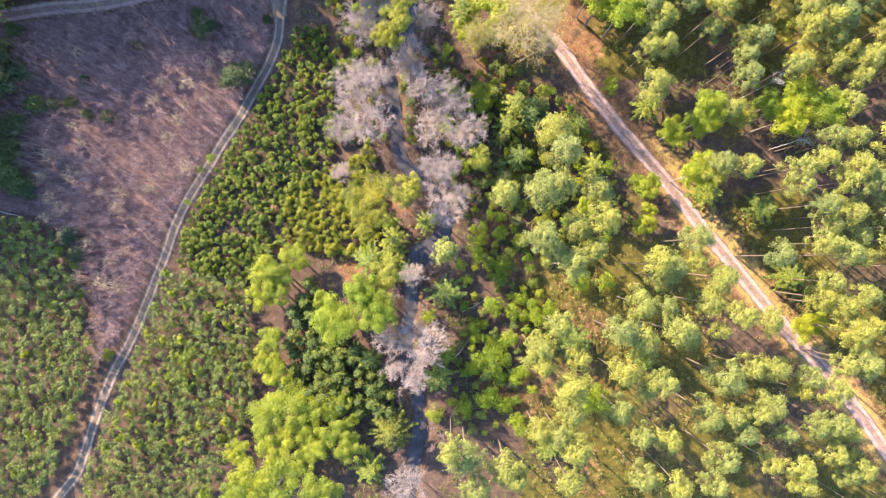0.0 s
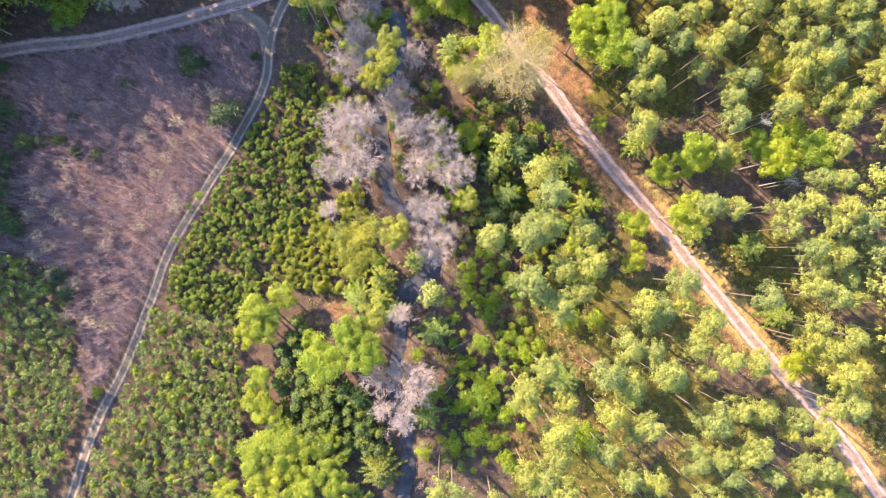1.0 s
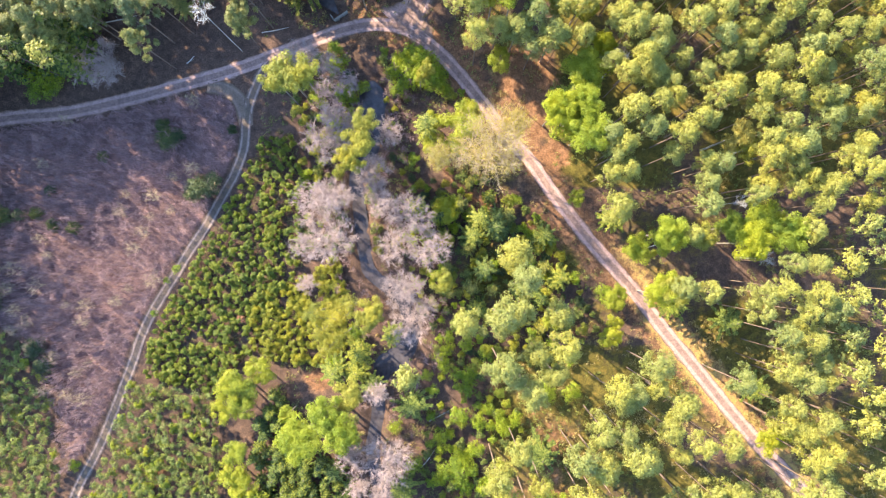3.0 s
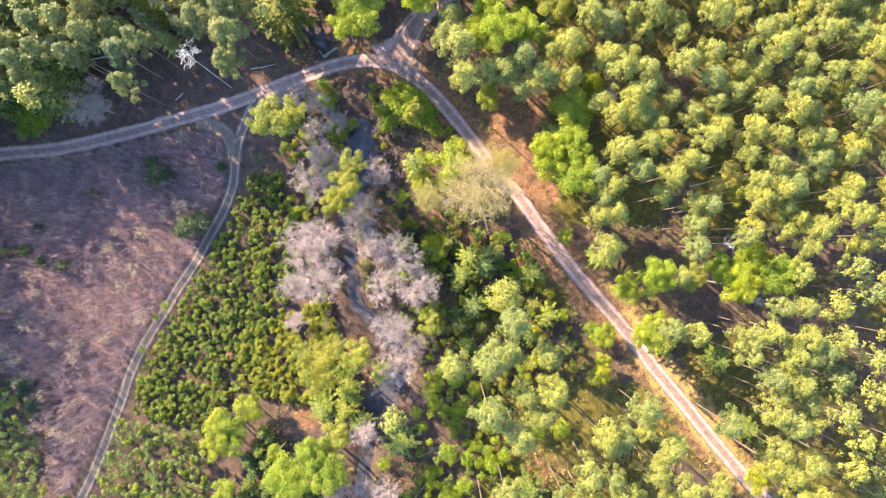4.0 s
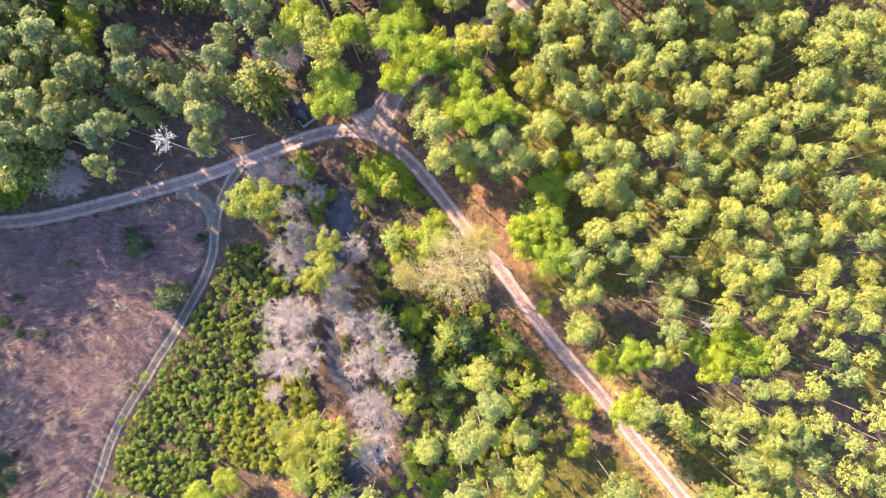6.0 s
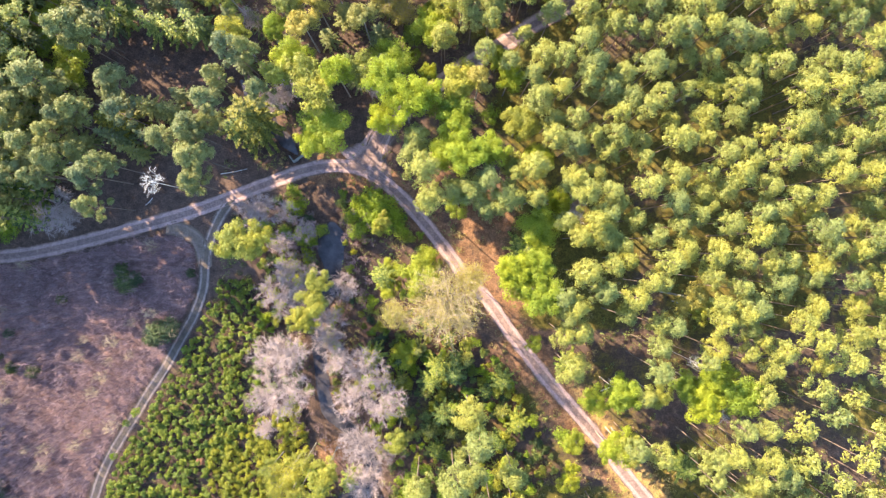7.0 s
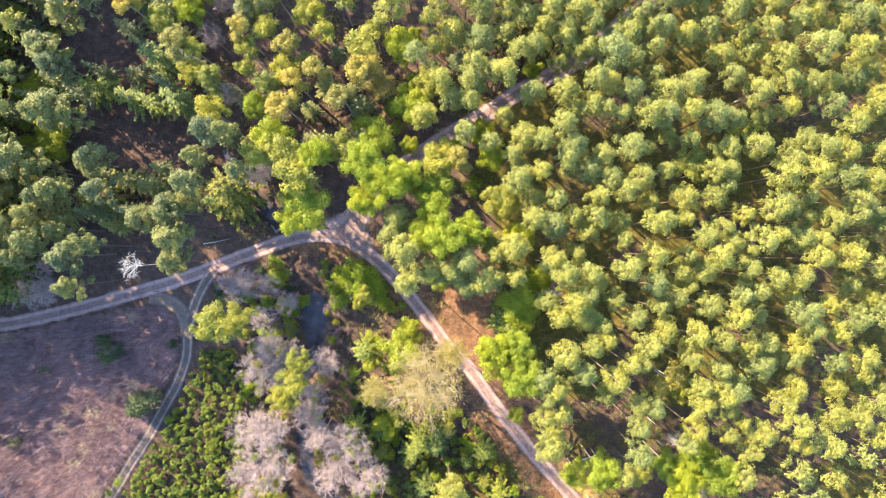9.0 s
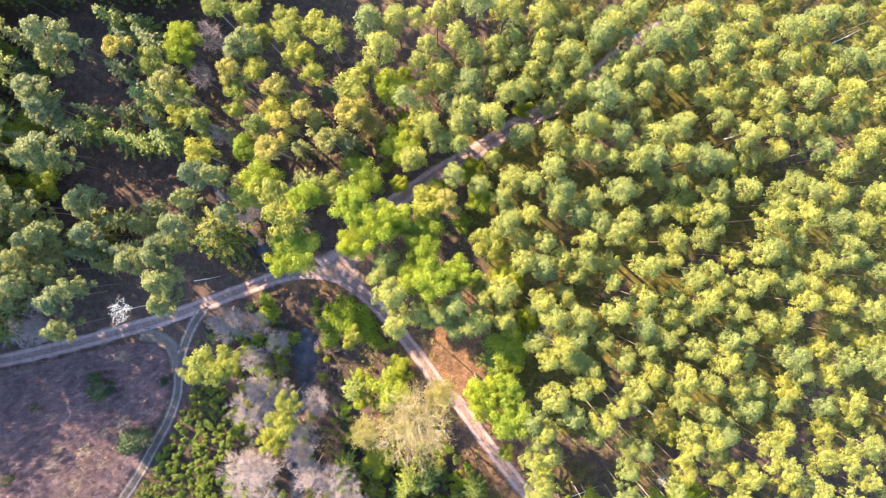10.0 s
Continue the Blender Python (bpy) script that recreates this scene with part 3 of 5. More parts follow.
BUSH_STANDS.append([(-67.6, 124.4, 1.9, 3.0), (28.1, 89.7, 2.8, 3.0), (-17.0, 72.3, 2.1, 3.0), (1.0, 71.0, 3.1, 3.0), (3.0, 69.7, 3.4, 3.0), (-1.6, 69.0, 3.4, 3.0), (-15.8, 69.0, 2.8, 3.0), (4.9, 68.4, 3.1, 3.0), (-17.2, 68.3, 2.6, 2.5), (-0.3, 67.1, 4.4, 3.0), (-79.1, 66.8, 2.3, 3.0), (-3.5, 66.5, 2.6, 3.0), (6.8, 65.8, 2.8, 3.0), (-85.2, 65.6, 3.9, 3.0), (2.3, 65.2, 3.4, 3.0), (-81.3, 64.9, 3.3, 3.0), (4.9, 64.5, 2.6, 3.0), (-23.1, 64.4, 2.1, 2.5), (7.5, 63.2, 2.3, 3.0), (-2.2, 63.2, 2.8, 3.0), (-10.7, 63.1, 2.1, 2.5), (-19.2, 63.1, 2.1, 2.5), (-82.6, 62.3, 2.3, 3.0), (-14.5, 61.9, 2.8, 3.0)])
BUSH_STANDS.append([(-14.5, 61.7, 3.4, 2.5), (-85.8, 61.7, 2.6, 3.0), (-21.1, 60.5, 2.3, 2.5), (-13.4, 56.6, 2.3, 2.5), (-17.3, 55.3, 2.3, 2.5), (-56.3, 54.4, 1.8, 3.0), (-53.3, 52.1, 1.8, 3.0), (-55.3, 51.6, 2.8, 3.0), (-98.6, 42.8, 1.8, 3.0), (9.1, 35.7, 3.9, 3.0), (6.5, 33.1, 2.6, 3.0), (-98.6, 28.6, 3.6, 3.0), (-53.4, 21.5, 1.3, 3.0), (-55.8, 18.9, 1.0, 3.0)])
BUSH_STANDS.append([(44.7, 16.5, 2.3, 3.0), (46.3, 14.4, 3.1, 3.0), (-95.3, 14.4, 2.6, 3.0), (-58.6, 11.4, 1.0, 3.0), (-12.4, 6.4, 2.6, 2.5), (13.1, 4.1, 2.1, 3.0), (-85.9, 3.4, 2.6, 3.0), (8.7, 3.2, 2.1, 3.0), (17.5, 2.3, 2.3, 3.0), (7.4, 1.0, 2.1, 3.0), (-17.6, -0.1, 2.8, 2.5), (-83.7, -0.5, 2.3, 3.0), (8.4, -1.1, 2.1, 3.0), (14.0, -2.1, 2.1, 3.0), (10.8, -2.8, 2.1, 3.0)])
BUSH_STANDS.append([(3.9, -3.0, 1.8, 3.0), (-84.6, -3.0, 1.8, 3.0), (20.0, -3.7, 1.3, 3.0), (13.6, -4.3, 2.3, 3.0), (13.1, -6.4, 2.3, 3.0), (31.6, -6.9, 3.1, 3.0), (37.4, -6.9, 2.8, 3.0), (-83.0, -9.5, 1.5, 3.0), (15.5, -10.1, 1.3, 3.0), (17.8, -10.7, 2.1, 3.0), (11.6, -12.0, 2.8, 3.0), (20.7, -12.0, 1.8, 3.0), (24.4, -12.9, 2.1, 3.0), (15.8, -13.8, 2.3, 3.0), (20.9, -13.8, 2.1, 3.0), (18.1, -14.6, 1.8, 3.0), (-3.2, -14.6, 2.1, 3.0), (21.9, -15.3, 2.3, 3.0), (9.3, -16.5, 1.5, 3.0), (7.0, -16.9, 2.3, 3.0), (4.8, -18.5, 1.5, 3.0), (14.9, -19.8, 2.6, 3.0), (7.1, -19.8, 1.8, 3.0), (11.0, -20.4, 2.1, 3.0)])
BUSH_STANDS.append([(12.5, -22.6, 2.8, 3.0), (-57.9, -23.0, 2.1, 3.0), (0.7, -23.6, 2.8, 3.0), (-77.2, -23.6, 1.8, 3.0), (10.5, -23.8, 2.6, 3.0), (8.4, -24.9, 2.6, 3.0), (14.2, -24.9, 2.1, 3.0), (-59.8, -24.9, 2.6, 3.0), (11.6, -26.5, 3.3, 3.0), (6.5, -26.8, 2.1, 3.0), (18.1, -27.5, 1.8, 3.0), (16.8, -28.8, 2.3, 3.0), (-60.4, -28.8, 2.1, 3.0), (13.1, -28.9, 2.3, 3.0), (31.6, -31.1, 2.6, 3.0), (11.0, -32.6, 2.6, 3.0), (35.4, -32.6, 3.1, 3.0), (9.6, -34.2, 2.3, 3.0), (13.6, -35.2, 2.6, 3.0), (32.9, -35.2, 2.8, 3.0), (36.7, -35.6, 2.6, 3.0), (4.6, -35.8, 2.8, 3.0), (-1.9, -37.1, 2.6, 3.0), (16.5, -38.6, 2.3, 3.0)])
BUSH_STANDS.append([(17.8, -40.6, 2.3, 3.0), (-54.6, -55.7, 2.6, 3.0)])
BARE_STANDS = []
BARE_STANDS.append([(-26.4, 129.4, 3.1, 14.5), (-27.7, 120.6, 2.6, 14.5), (-23.6, 108.2, 2.4, 14.5), (-8.7, 97.0, 2.4, 10.0), (2.3, 94.5, 2.7, 10.0), (-17.2, 93.3, 3.2, 10.0), (-18.4, 90.9, 2.8, 14.5), (-74.1, 69.0, 3.2, 8.0), (45.7, 68.1, 2.9, 10.0), (-69.6, 67.8, 5.7, 8.0), (-66.1, 66.2, 3.0, 8.0), (-23.0, 67.3, 4.7, 10.0), (-13.5, 63.0, 2.8, 7.0), (-17.5, 67.5, 2.8, 8.0), (-17.3, 60.3, 2.6, 14.5), (-16.1, 55.3, 3.3, 14.5), (-11.4, 53.2, 2.6, 14.5), (-3.5, 51.0, 3.1, 14.0), (-16.6, 49.8, 5.0, 14.0), (-7.0, 43.0, 4.0, 14.0), (-7.9, 39.5, 3.1, 14.5), (-15.6, 36.5, 5.0, 14.5), (-19.5, 35.5, 5.0, 14.0), (-4.7, 35.5, 3.6, 14.0), (0.0, 33.2, 5.0, 14.0), (-16.6, 27.8, 5.2, 14.0)])
BARE_STANDS.append([(-21.9, 26.7, 3.3, 14.0), (4.2, 26.7, 5.0, 14.0), (-2.9, 26.7, 3.8, 14.0), (-23.0, 18.1, 2.6, 4.0), (-0.5, 17.1, 5.0, 14.0), (3.9, 13.0, 2.8, 4.0), (0.7, 9.3, 4.3, 14.0), (-6.4, -4.9, 3.0, 14.0), (-12.3, -18.5, 3.3, 14.0), (-4.6, -19.7, 5.5, 14.0), (-10.7, -24.9, 2.6, 14.0), (-6.4, -26.8, 3.8, 14.0), (-7.6, -50.4, 4.7, 14.0)])
LOWLIME_STANDS = []
LOWLIME_STANDS.append([(-73.0, 127.3, 3.1, 8.0), (15.6, 122.4, 2.5, 8.0), (41.0, 115.0, 2.8, 8.0), (-68.3, 112.4, 3.7, 5.0), (16.2, 111.9, 2.8, 8.0), (-70.0, 110.0, 4.2, 8.0), (-72.1, 106.8, 5.7, 5.0), (29.2, 100.1, 3.1, 8.0), (-65.1, 100.1, 5.0, 8.0), (14.3, 98.2, 2.2, 8.0), (-66.5, 97.9, 5.1, 5.0), (-73.5, 97.9, 4.3, 5.0), (23.0, 97.6, 2.8, 8.0), (20.8, 69.2, 3.4, 6.0), (8.9, 35.3, 3.7, 6.0), (47.4, 15.4, 3.2, 5.0), (32.2, 10.6, 2.8, 6.0), (46.1, 9.6, 2.3, 6.0), (45.9, 5.9, 3.1, 6.0), (-33.2, -1.7, 3.9, 6.5), (-38.9, -4.2, 4.8, 6.5), (-35.9, -5.5, 3.7, 6.0), (-37.2, -9.2, 3.7, 6.5), (-41.5, -9.3, 3.7, 6.0)])
LOWLIME_STANDS.append([(-26.4, -10.3, 2.8, 9.0), (-24.0, -14.0, 4.7, 9.0), (83.8, -15.6, 3.1, 6.0), (81.3, -16.8, 4.2, 6.0), (-38.2, -19.3, 3.5, 6.5), (-38.8, -24.5, 3.9, 6.5), (-37.1, -27.2, 3.9, 6.5), (-22.9, -34.1, 3.1, 6.5), (-34.4, -34.3, 5.9, 6.5), (-30.4, -34.3, 4.2, 6.5), (-25.7, -35.8, 3.5, 6.5), (-39.4, -37.1, 4.8, 6.5), (-19.8, -37.1, 1.7, 6.5), (-24.4, -40.6, 4.5, 6.5), (-33.3, -40.7, 4.2, 6.0), (-30.1, -40.7, 3.4, 6.0), (-21.6, -44.3, 3.9, 6.5), (-27.9, -44.3, 3.4, 6.5), (-38.3, -44.5, 4.8, 6.0), (-45.9, -44.5, 3.4, 6.0), (-31.9, -46.8, 3.7, 6.5), (-43.2, -50.6, 5.9, 6.5), (-35.7, -50.6, 6.5, 6.5), (-28.1, -52.8, 5.3, 6.5)])
LOWLIME_STANDS.append([(-46.3, -54.3, 4.2, 6.5), (38.0, 37.9, 2.3, 6.0), (13.6, 56.2, 3.8, 8.0), (5.5, 55.0, 2.8, 7.0), (12.2, 52.8, 5.4, 10.0), (5.4, 50.4, 3.2, 6.5), (10.2, 49.4, 3.2, 7.5), (10.4, 107.4, 2.7, 6.0), (15.6, 112.4, 2.8, 7.0), (13.6, 98.6, 2.4, 6.0), (30.2, 101.8, 3.0, 7.0), (4.2, 101.6, 3.8, 7.0), (17.2, 109.0, 2.5, 6.0), (24.5, 98.2, 2.2, 5.0), (11.2, 103.0, 1.8, 4.0)])
LIME_STANDS = []
LIME_STANDS.append([(-30.7, 127.9, 3.0, 17.0), (-31.0, 124.5, 2.3, 17.0), (12.6, 117.6, 3.2, 17.0), (-17.5, 104.9, 2.3, 17.0), (14.8, 106.3, 3.0, 14.0), (6.8, 98.5, 3.5, 17.0), (-13.5, 98.0, 3.2, 17.0), (31.1, 94.5, 2.3, 17.0), (-4.1, 94.2, 2.6, 24.0), (5.5, 92.8, 3.1, 24.0), (13.2, 90.6, 3.1, 24.0), (9.5, 88.3, 3.3, 24.0), (19.6, 87.0, 3.2, 17.0), (5.8, 85.4, 2.8, 24.0), (-7.9, 84.2, 4.2, 16.0), (18.8, 82.5, 3.3, 24.0), (-10.0, 81.9, 2.6, 16.0), (27.2, 79.2, 2.9, 24.0), (37.1, 78.1, 2.8, 15.0), (22.1, 78.1, 3.1, 24.0), (18.0, 78.1, 2.9, 24.0), (41.5, 69.3, 2.4, 15.0)])
LIME_STANDS.append([(38.0, 62.9, 3.8, 15.0), (36.8, 58.8, 2.6, 15.0), (36.1, 55.8, 2.7, 20.5), (31.0, 54.7, 2.7, 20.5), (33.2, 53.0, 3.8, 20.5), (37.2, 50.2, 3.4, 20.5), (74.2, 31.9, 3.4, 20.0), (67.9, 30.3, 2.6, 17.0), (71.4, 30.2, 2.7, 20.0), (77.6, 29.6, 3.2, 20.0), (53.8, 29.0, 2.7, 20.0), (55.9, 28.5, 2.9, 12.0), (69.7, 27.3, 2.9, 20.0), (50.4, 26.2, 2.7, 12.0), (55.1, 17.3, 3.2, 17.0), (52.8, 16.4, 2.3, 17.0), (-16.6, -8.4, 3.2, 18.0), (-14.1, -12.5, 3.4, 18.0), (-22.5, -14.3, 3.9, 12.0)])
PALELEAF_STANDS = []
PALELEAF_STANDS.append([(21.0, 93.9, 3.5, 17.0), (33.3, 85.2, 3.2, 18.0), (37.0, 76.0, 2.5, 17.0), (-20.7, 61.4, 3.1, 23.0), (-23.4, 60.9, 3.8, 23.0), (-25.9, 59.8, 2.7, 23.0), (-8.6, 52.5, 2.5, 18.5), (-9.7, 47.8, 3.2, 18.5), (-10.3, 44.4, 2.1, 18.5), (-12.6, 44.3, 2.1, 18.5), (61.4, 28.5, 2.8, 17.0), (7.5, 19.1, 2.3, 18.5), (56.4, 17.2, 3.0, 17.0), (-7.4, 12.8, 2.9, 18.5), (-8.0, 11.0, 2.1, 18.5), (-12.5, -5.2, 3.1, 14.0), (-14.2, -10.8, 3.8, 14.0)])
SPRUCE_STANDS = []
SPRUCE_STANDS.append([(-48.5, 134.3, 3.5, 14.0), (-42.6, 133.1, 3.5, 14.0), (-40.3, 116.6, 4.3, 14.0), (-54.0, 110.7, 4.0, 14.0), (-46.3, 108.3, 3.6, 14.0), (-36.2, 107.7, 4.0, 14.0), (-41.6, 107.1, 3.1, 14.0), (88.8, 102.4, 4.0, 14.0), (-24.5, 87.6, 7.4, 14.0), (-54.2, 87.0, 5.7, 14.0), (-28.6, 85.8, 3.4, 14.0), (34.9, 59.0, 3.7, 14.0), (37.9, 56.4, 2.9, 14.0), (4.0, 53.1, 3.1, 14.0), (1.5, 35.1, 3.2, 14.0), (20.1, 33.6, 2.4, 7.0), (15.9, 32.9, 2.9, 14.0), (45.7, 32.9, 3.4, 14.0), (19.5, 30.9, 3.3, 7.0), (14.5, 29.0, 3.3, 7.0), (30.7, 29.0, 3.0, 7.0), (17.0, 21.5, 3.0, 7.0), (33.9, 19.6, 3.3, 7.0)])
SPRUCE_STANDS.append([(59.5, 13.3, 3.8, 7.0), (72.0, 9.6, 3.8, 7.0), (-4.0, 6.5, 2.7, 8.0), (-11.2, 2.7, 3.6, 7.0), (-16.8, -1.7, 3.9, 7.0), (-11.8, -1.7, 3.6, 7.0), (-8.3, -4.7, 3.0, 8.0), (78.2, -5.4, 3.9, 7.0), (0.7, -9.2, 4.2, 7.0), (29.4, -20.4, 4.5, 7.0), (-16.8, -24.2, 3.0, 7.0), (45.7, -24.4, 3.3, 7.0), (-1.2, -28.2, 3.7, 7.0), (-11.8, -40.4, 5.4, 7.0), (23.8, -44.2, 3.3, 7.0), (-16.8, -49.1, 3.9, 7.0)])
BIRCH_STANDS = []
BIRCH_STANDS.append([(-22.6, 133.1, 2.9, 18.5), (-16.9, 132.5, 3.2, 18.5), (-8.9, 131.4, 3.3, 18.5), (-2.0, 130.3, 2.9, 18.5), (-12.9, 128.0, 2.6, 18.5), (-8.1, 127.4, 2.9, 18.5), (0.5, 126.9, 3.6, 18.5), (-42.6, 125.2, 2.9, 18.5), (-6.6, 124.0, 2.6, 18.5), (-4.3, 123.8, 2.6, 18.5), (-36.9, 123.5, 2.9, 18.5), (-15.2, 120.6, 3.3, 18.5), (7.1, 120.6, 2.3, 18.5), (-19.8, 120.1, 2.9, 18.5), (-2.6, 119.5, 2.9, 18.5), (5.9, 117.8, 3.6, 18.5), (-32.9, 117.2, 3.3, 18.5), (-10.1, 117.2, 2.9, 18.5), (-29.3, 116.1, 2.3, 18.5), (-18.7, 116.1, 2.6, 18.5), (-19.2, 112.7, 2.3, 18.5), (4.8, 112.1, 3.6, 18.5), (-4.4, 112.1, 2.9, 18.5), (-11.2, 112.1, 3.3, 18.5)])
BIRCH_STANDS.append([(-30.7, 111.5, 2.6, 18.5), (-26.1, 110.9, 2.9, 18.5), (-15.2, 109.8, 2.6, 18.5), (-8.7, 109.8, 2.9, 18.5), (0.7, 106.4, 3.3, 18.5), (19.0, 110.4, 3.0, 18.5), (-11.3, 104.7, 3.7, 18.5), (-26.1, 103.5, 3.4, 18.5), (0.7, 97.2, 3.3, 18.5), (-3.3, 96.7, 2.9, 18.5), (-11.5, 95.5, 3.6, 20.0), (-16.8, 95.0, 3.6, 20.0), (24.8, 93.8, 2.9, 18.5), (20.2, 93.2, 3.9, 18.5), (71.7, 93.2, 3.7, 18.5), (13.9, 91.0, 3.7, 18.5), (-9.1, 90.2, 4.6, 20.0), (33.4, 85.2, 3.3, 18.5), (27.6, 79.5, 2.9, 18.5), (31.9, 76.9, 2.6, 18.5), (67.9, 49.0, 3.7, 18.5), (70.8, 46.7, 3.1, 18.5)])
OAK_STANDS = []
OAK_STANDS.append([(18.3, 47.6, 9.6, 19.0)])
DEAD_STANDS = []
DEAD_STANDS.append([(-38.9, 72.1, 3.4, 25.0), (44.5, 65.5, 2.6, 17.0), (69.1, 35.7, 2.1, 17.0), (76.0, 23.9, 2.6, 14.0)])
TAN_STANDS = []
TAN_STANDS.append([(7.0, 45.1, 3.4, 19.0), (22.8, 52.6, 4.0, 16.0), (5.2, 113.0, 4.6, 13.0), (8.0, 110.6, 3.6, 11.0), (4.4, 117.0, 3.6, 12.0)])
PALETOP_STANDS = []
PALETOP_STANDS.append([(3.8, 65.2, 2.2, 11.5), (2.6, 63.1, 1.7, 11.5)])
SAPLING_STANDS = []
SAPLING_STANDS.append([(-12.3, 13.7, 2.8, 15.5), (-19.3, 12.5, 2.6, 15.5), (-15.8, 11.3, 4.0, 15.5), (-18.1, 9.0, 2.8, 15.5), (-13.4, 7.8, 2.6, 15.5), (-16.4, 5.4, 2.6, 15.5)])
LEFT_TRACK = [(-38.1, 55.5), (-38.6, 49.5), (-40.8, 43.5), (-42.8, 39.8), (-45.4, 35.1), (-48.0, 30.5), (-51.3, 25.6), (-54.3, 20.6), (-57.2, 16.0), (-60.1, 11.1), (-62.5, 5.9), (-64.2, 0.8), (-65.9, -3.8), (-68.7, -11.0), (-71.6, -18.2), (-74.0, -23.1), (-76.8, -28.3), (-79.5, -34.9), (-81.8, -41.5), (-83.4, -46.7), (-85.3, -51.7), (-88.6, -55.9), (-91.9, -60.2)]
LEFT_TRACK_TOP = [(-38.1, 54.8), (-38.6, 58.1), (-40.0, 61.2), (-43.0, 63.3), (-47.0, 64.1)]
LEFT_TRACK_EAST = [(-38.1, 54.8), (-37.5, 59.0), (-36.0, 63.4), (-34.1, 67.2), (-31.6, 70.6)]
MAIN_ROAD = [(-143.0, 49.0), (-123.2, 52.4), (-103.4, 55.0), (-91.6, 56.8), (-80.0, 57.8), (-66.8, 60.6), (-53.6, 64.1), (-40.4, 67.9), (-27.1, 72.8), (-20.5, 75.3), (-13.9, 77.5), (-8.0, 78.3), (-2.7, 77.8), (1.9, 75.7), (6.1, 72.4), (10.0, 68.4), (14.8, 62.7), (19.3, 56.8), (23.6, 50.8), (27.7, 47.0), (32.3, 40.4), (36.3, 35.1), (40.9, 29.2), (45.5, 23.9), (50.1, 18.6), (54.3, 13.4), (58.9, 7.4), (63.2, 2.2), (68.1, -3.8), (73.3, -10.3), (78.3, -16.2), (82.9, -21.5), (87.8, -26.5), (93.0, -32.7), (98.0, -39.2), (102.9, -46.4), (109.7, -55.6), (120.2, -68.7)]
NORTH_ROAD = [(-2.7, 77.8), (0.3, 81.2), (4.5, 87.8), (11.8, 94.1), (20.3, 99.9), (26.9, 103.9), (32.8, 107.3), (38.7, 111.2), (45.3, 114.7), (51.9, 118.3), (59.1, 123.9), (66.3, 130.0), (72.8, 134.0), (82.0, 138.9), (89.8, 144.1), (104.1, 153.3)]
APRON = [(3.7, 73.3), (2.1, 77.0), (1.6, 80.6), (2.9, 84.4), (5.2, 88.1)]
BIRCH_PATH = [(2.5, 84.5), (5.2, 89.8), (7.2, 95.1), (9.3, 100.3), (8.2, 105.6), (7.7, 110.8), (11.1, 116.7), (17.7, 124.6), (21.0, 133.7), (23.6, 141.5), (25.6, 149.3)]
CREEK = [(-29.8, 98.4), (-23.3, 89.1), (-17.4, 81.9), (-13.4, 77.2), (-10.1, 70.6), (-8.8, 65.3), (-8.6, 57.3), (-8.9, 49.4), (-12.5, 43.2), (-11.4, 32.6), (-10.5, 24.6), (-9.1, 20.4), (-3.9, 16.0), (0.1, 9.4), (0.7, 4.8), (-2.6, 1.2), (-6.1, -1.1), (-7.5, -7.1), (-7.5, -13.0), (-8.8, -20.3), (-7.9, -26.9), (-6.1, -33.4), (-5.6, -41.3), (-6.9, -49.2), (-8.2, -57.4), (-9.2, -67.7)]
FIELD = [(-111.3, 50.2), (-90.2, 54.6), (-72.1, 56.8), (-64.2, 58.8), (-48.3, 62.1), (-41.7, 61.4), (-39.8, 57.4), (-40.5, 49.5), (-43.2, 43.5), (-47.2, 37.6), (-43.8, 41.7), (-47.4, 34.4), (-52.6, 27.2), (-55.9, 21.9), (-59.8, 15.3), (-63.8, 7.4), (-65.7, 2.2), (-70.3, -9.7), (-74.9, -18.9), (-78.8, -25.4), (-80.6, -14.9), (-82.2, -7.0), (-84.8, -0.5), (-88.8, 6.1), (-94.1, 8.7), (-107.2, 10.1)]
YOUNG_PINES = [(-34.5, 51.8), (-26.2, 51.8), (-24.6, 41.5), (-25.4, 34.0), (-25.0, 27.0), (-24.6, 19.3), (-31.0, 16.5), (-37.0, 9.0), (-36.0, 3.0), (-41.4, -1.1), (-45.3, -7.0), (-61.1, -3.1), (-60.5, 3.5), (-57.2, 10.1), (-51.9, 19.3), (-45.4, 30.5), (-40.1, 39.1)]
BROOM_PATCH = [(-36.4, 15.0), (-24.2, 19.6), (-17.5, 24.0), (-14.5, 16.0), (-12.6, 7.0), (-18.5, -0.8), (-29.5, 0.1), (-36.4, 3.4)]
DARK_BUSHES = [(-101.9, 44.9, 4.0), (-100.8, 38.3, 4.5), (-93.3, 33.7, 2.4), (-89.4, 34.1, 1.5), (-85.4, 34.3, 1.6), (-82.4, 39.6, 1.3), (-81.5, 31.7, 1.6), (-76.9, 31.0, 1.7), (-98.6, 50.8, 2.0), (-70.3, 47.5, 1.3), (-101.2, 18.6, 5.0), (-97.2, 15.9, 3.0), (-99.2, 22.5, 3.5), (-96.0, 41.0, 2.2), (-47.4, 39.8, 3.2), (-45.0, 41.0, 2.6), (-49.6, 38.6, 2.0), (-40.6, 53.5, 1.2)]
THICKET_EAST = [(-63.1, -4.4), (-45.3, -7.0), (-44.0, -14.9), (-43.3, -25.4), (-43.3, -33.3), (-46.6, -41.2), (-50.5, -50.4), (-55.8, -58.2), (-59.7, -67.4), (-89.9, -67.4), (-83.3, -56.9), (-79.7, -46.4), (-76.8, -38.6), (-73.5, -30.7), (-69.0, -20.2), (-66.4, -12.3)]
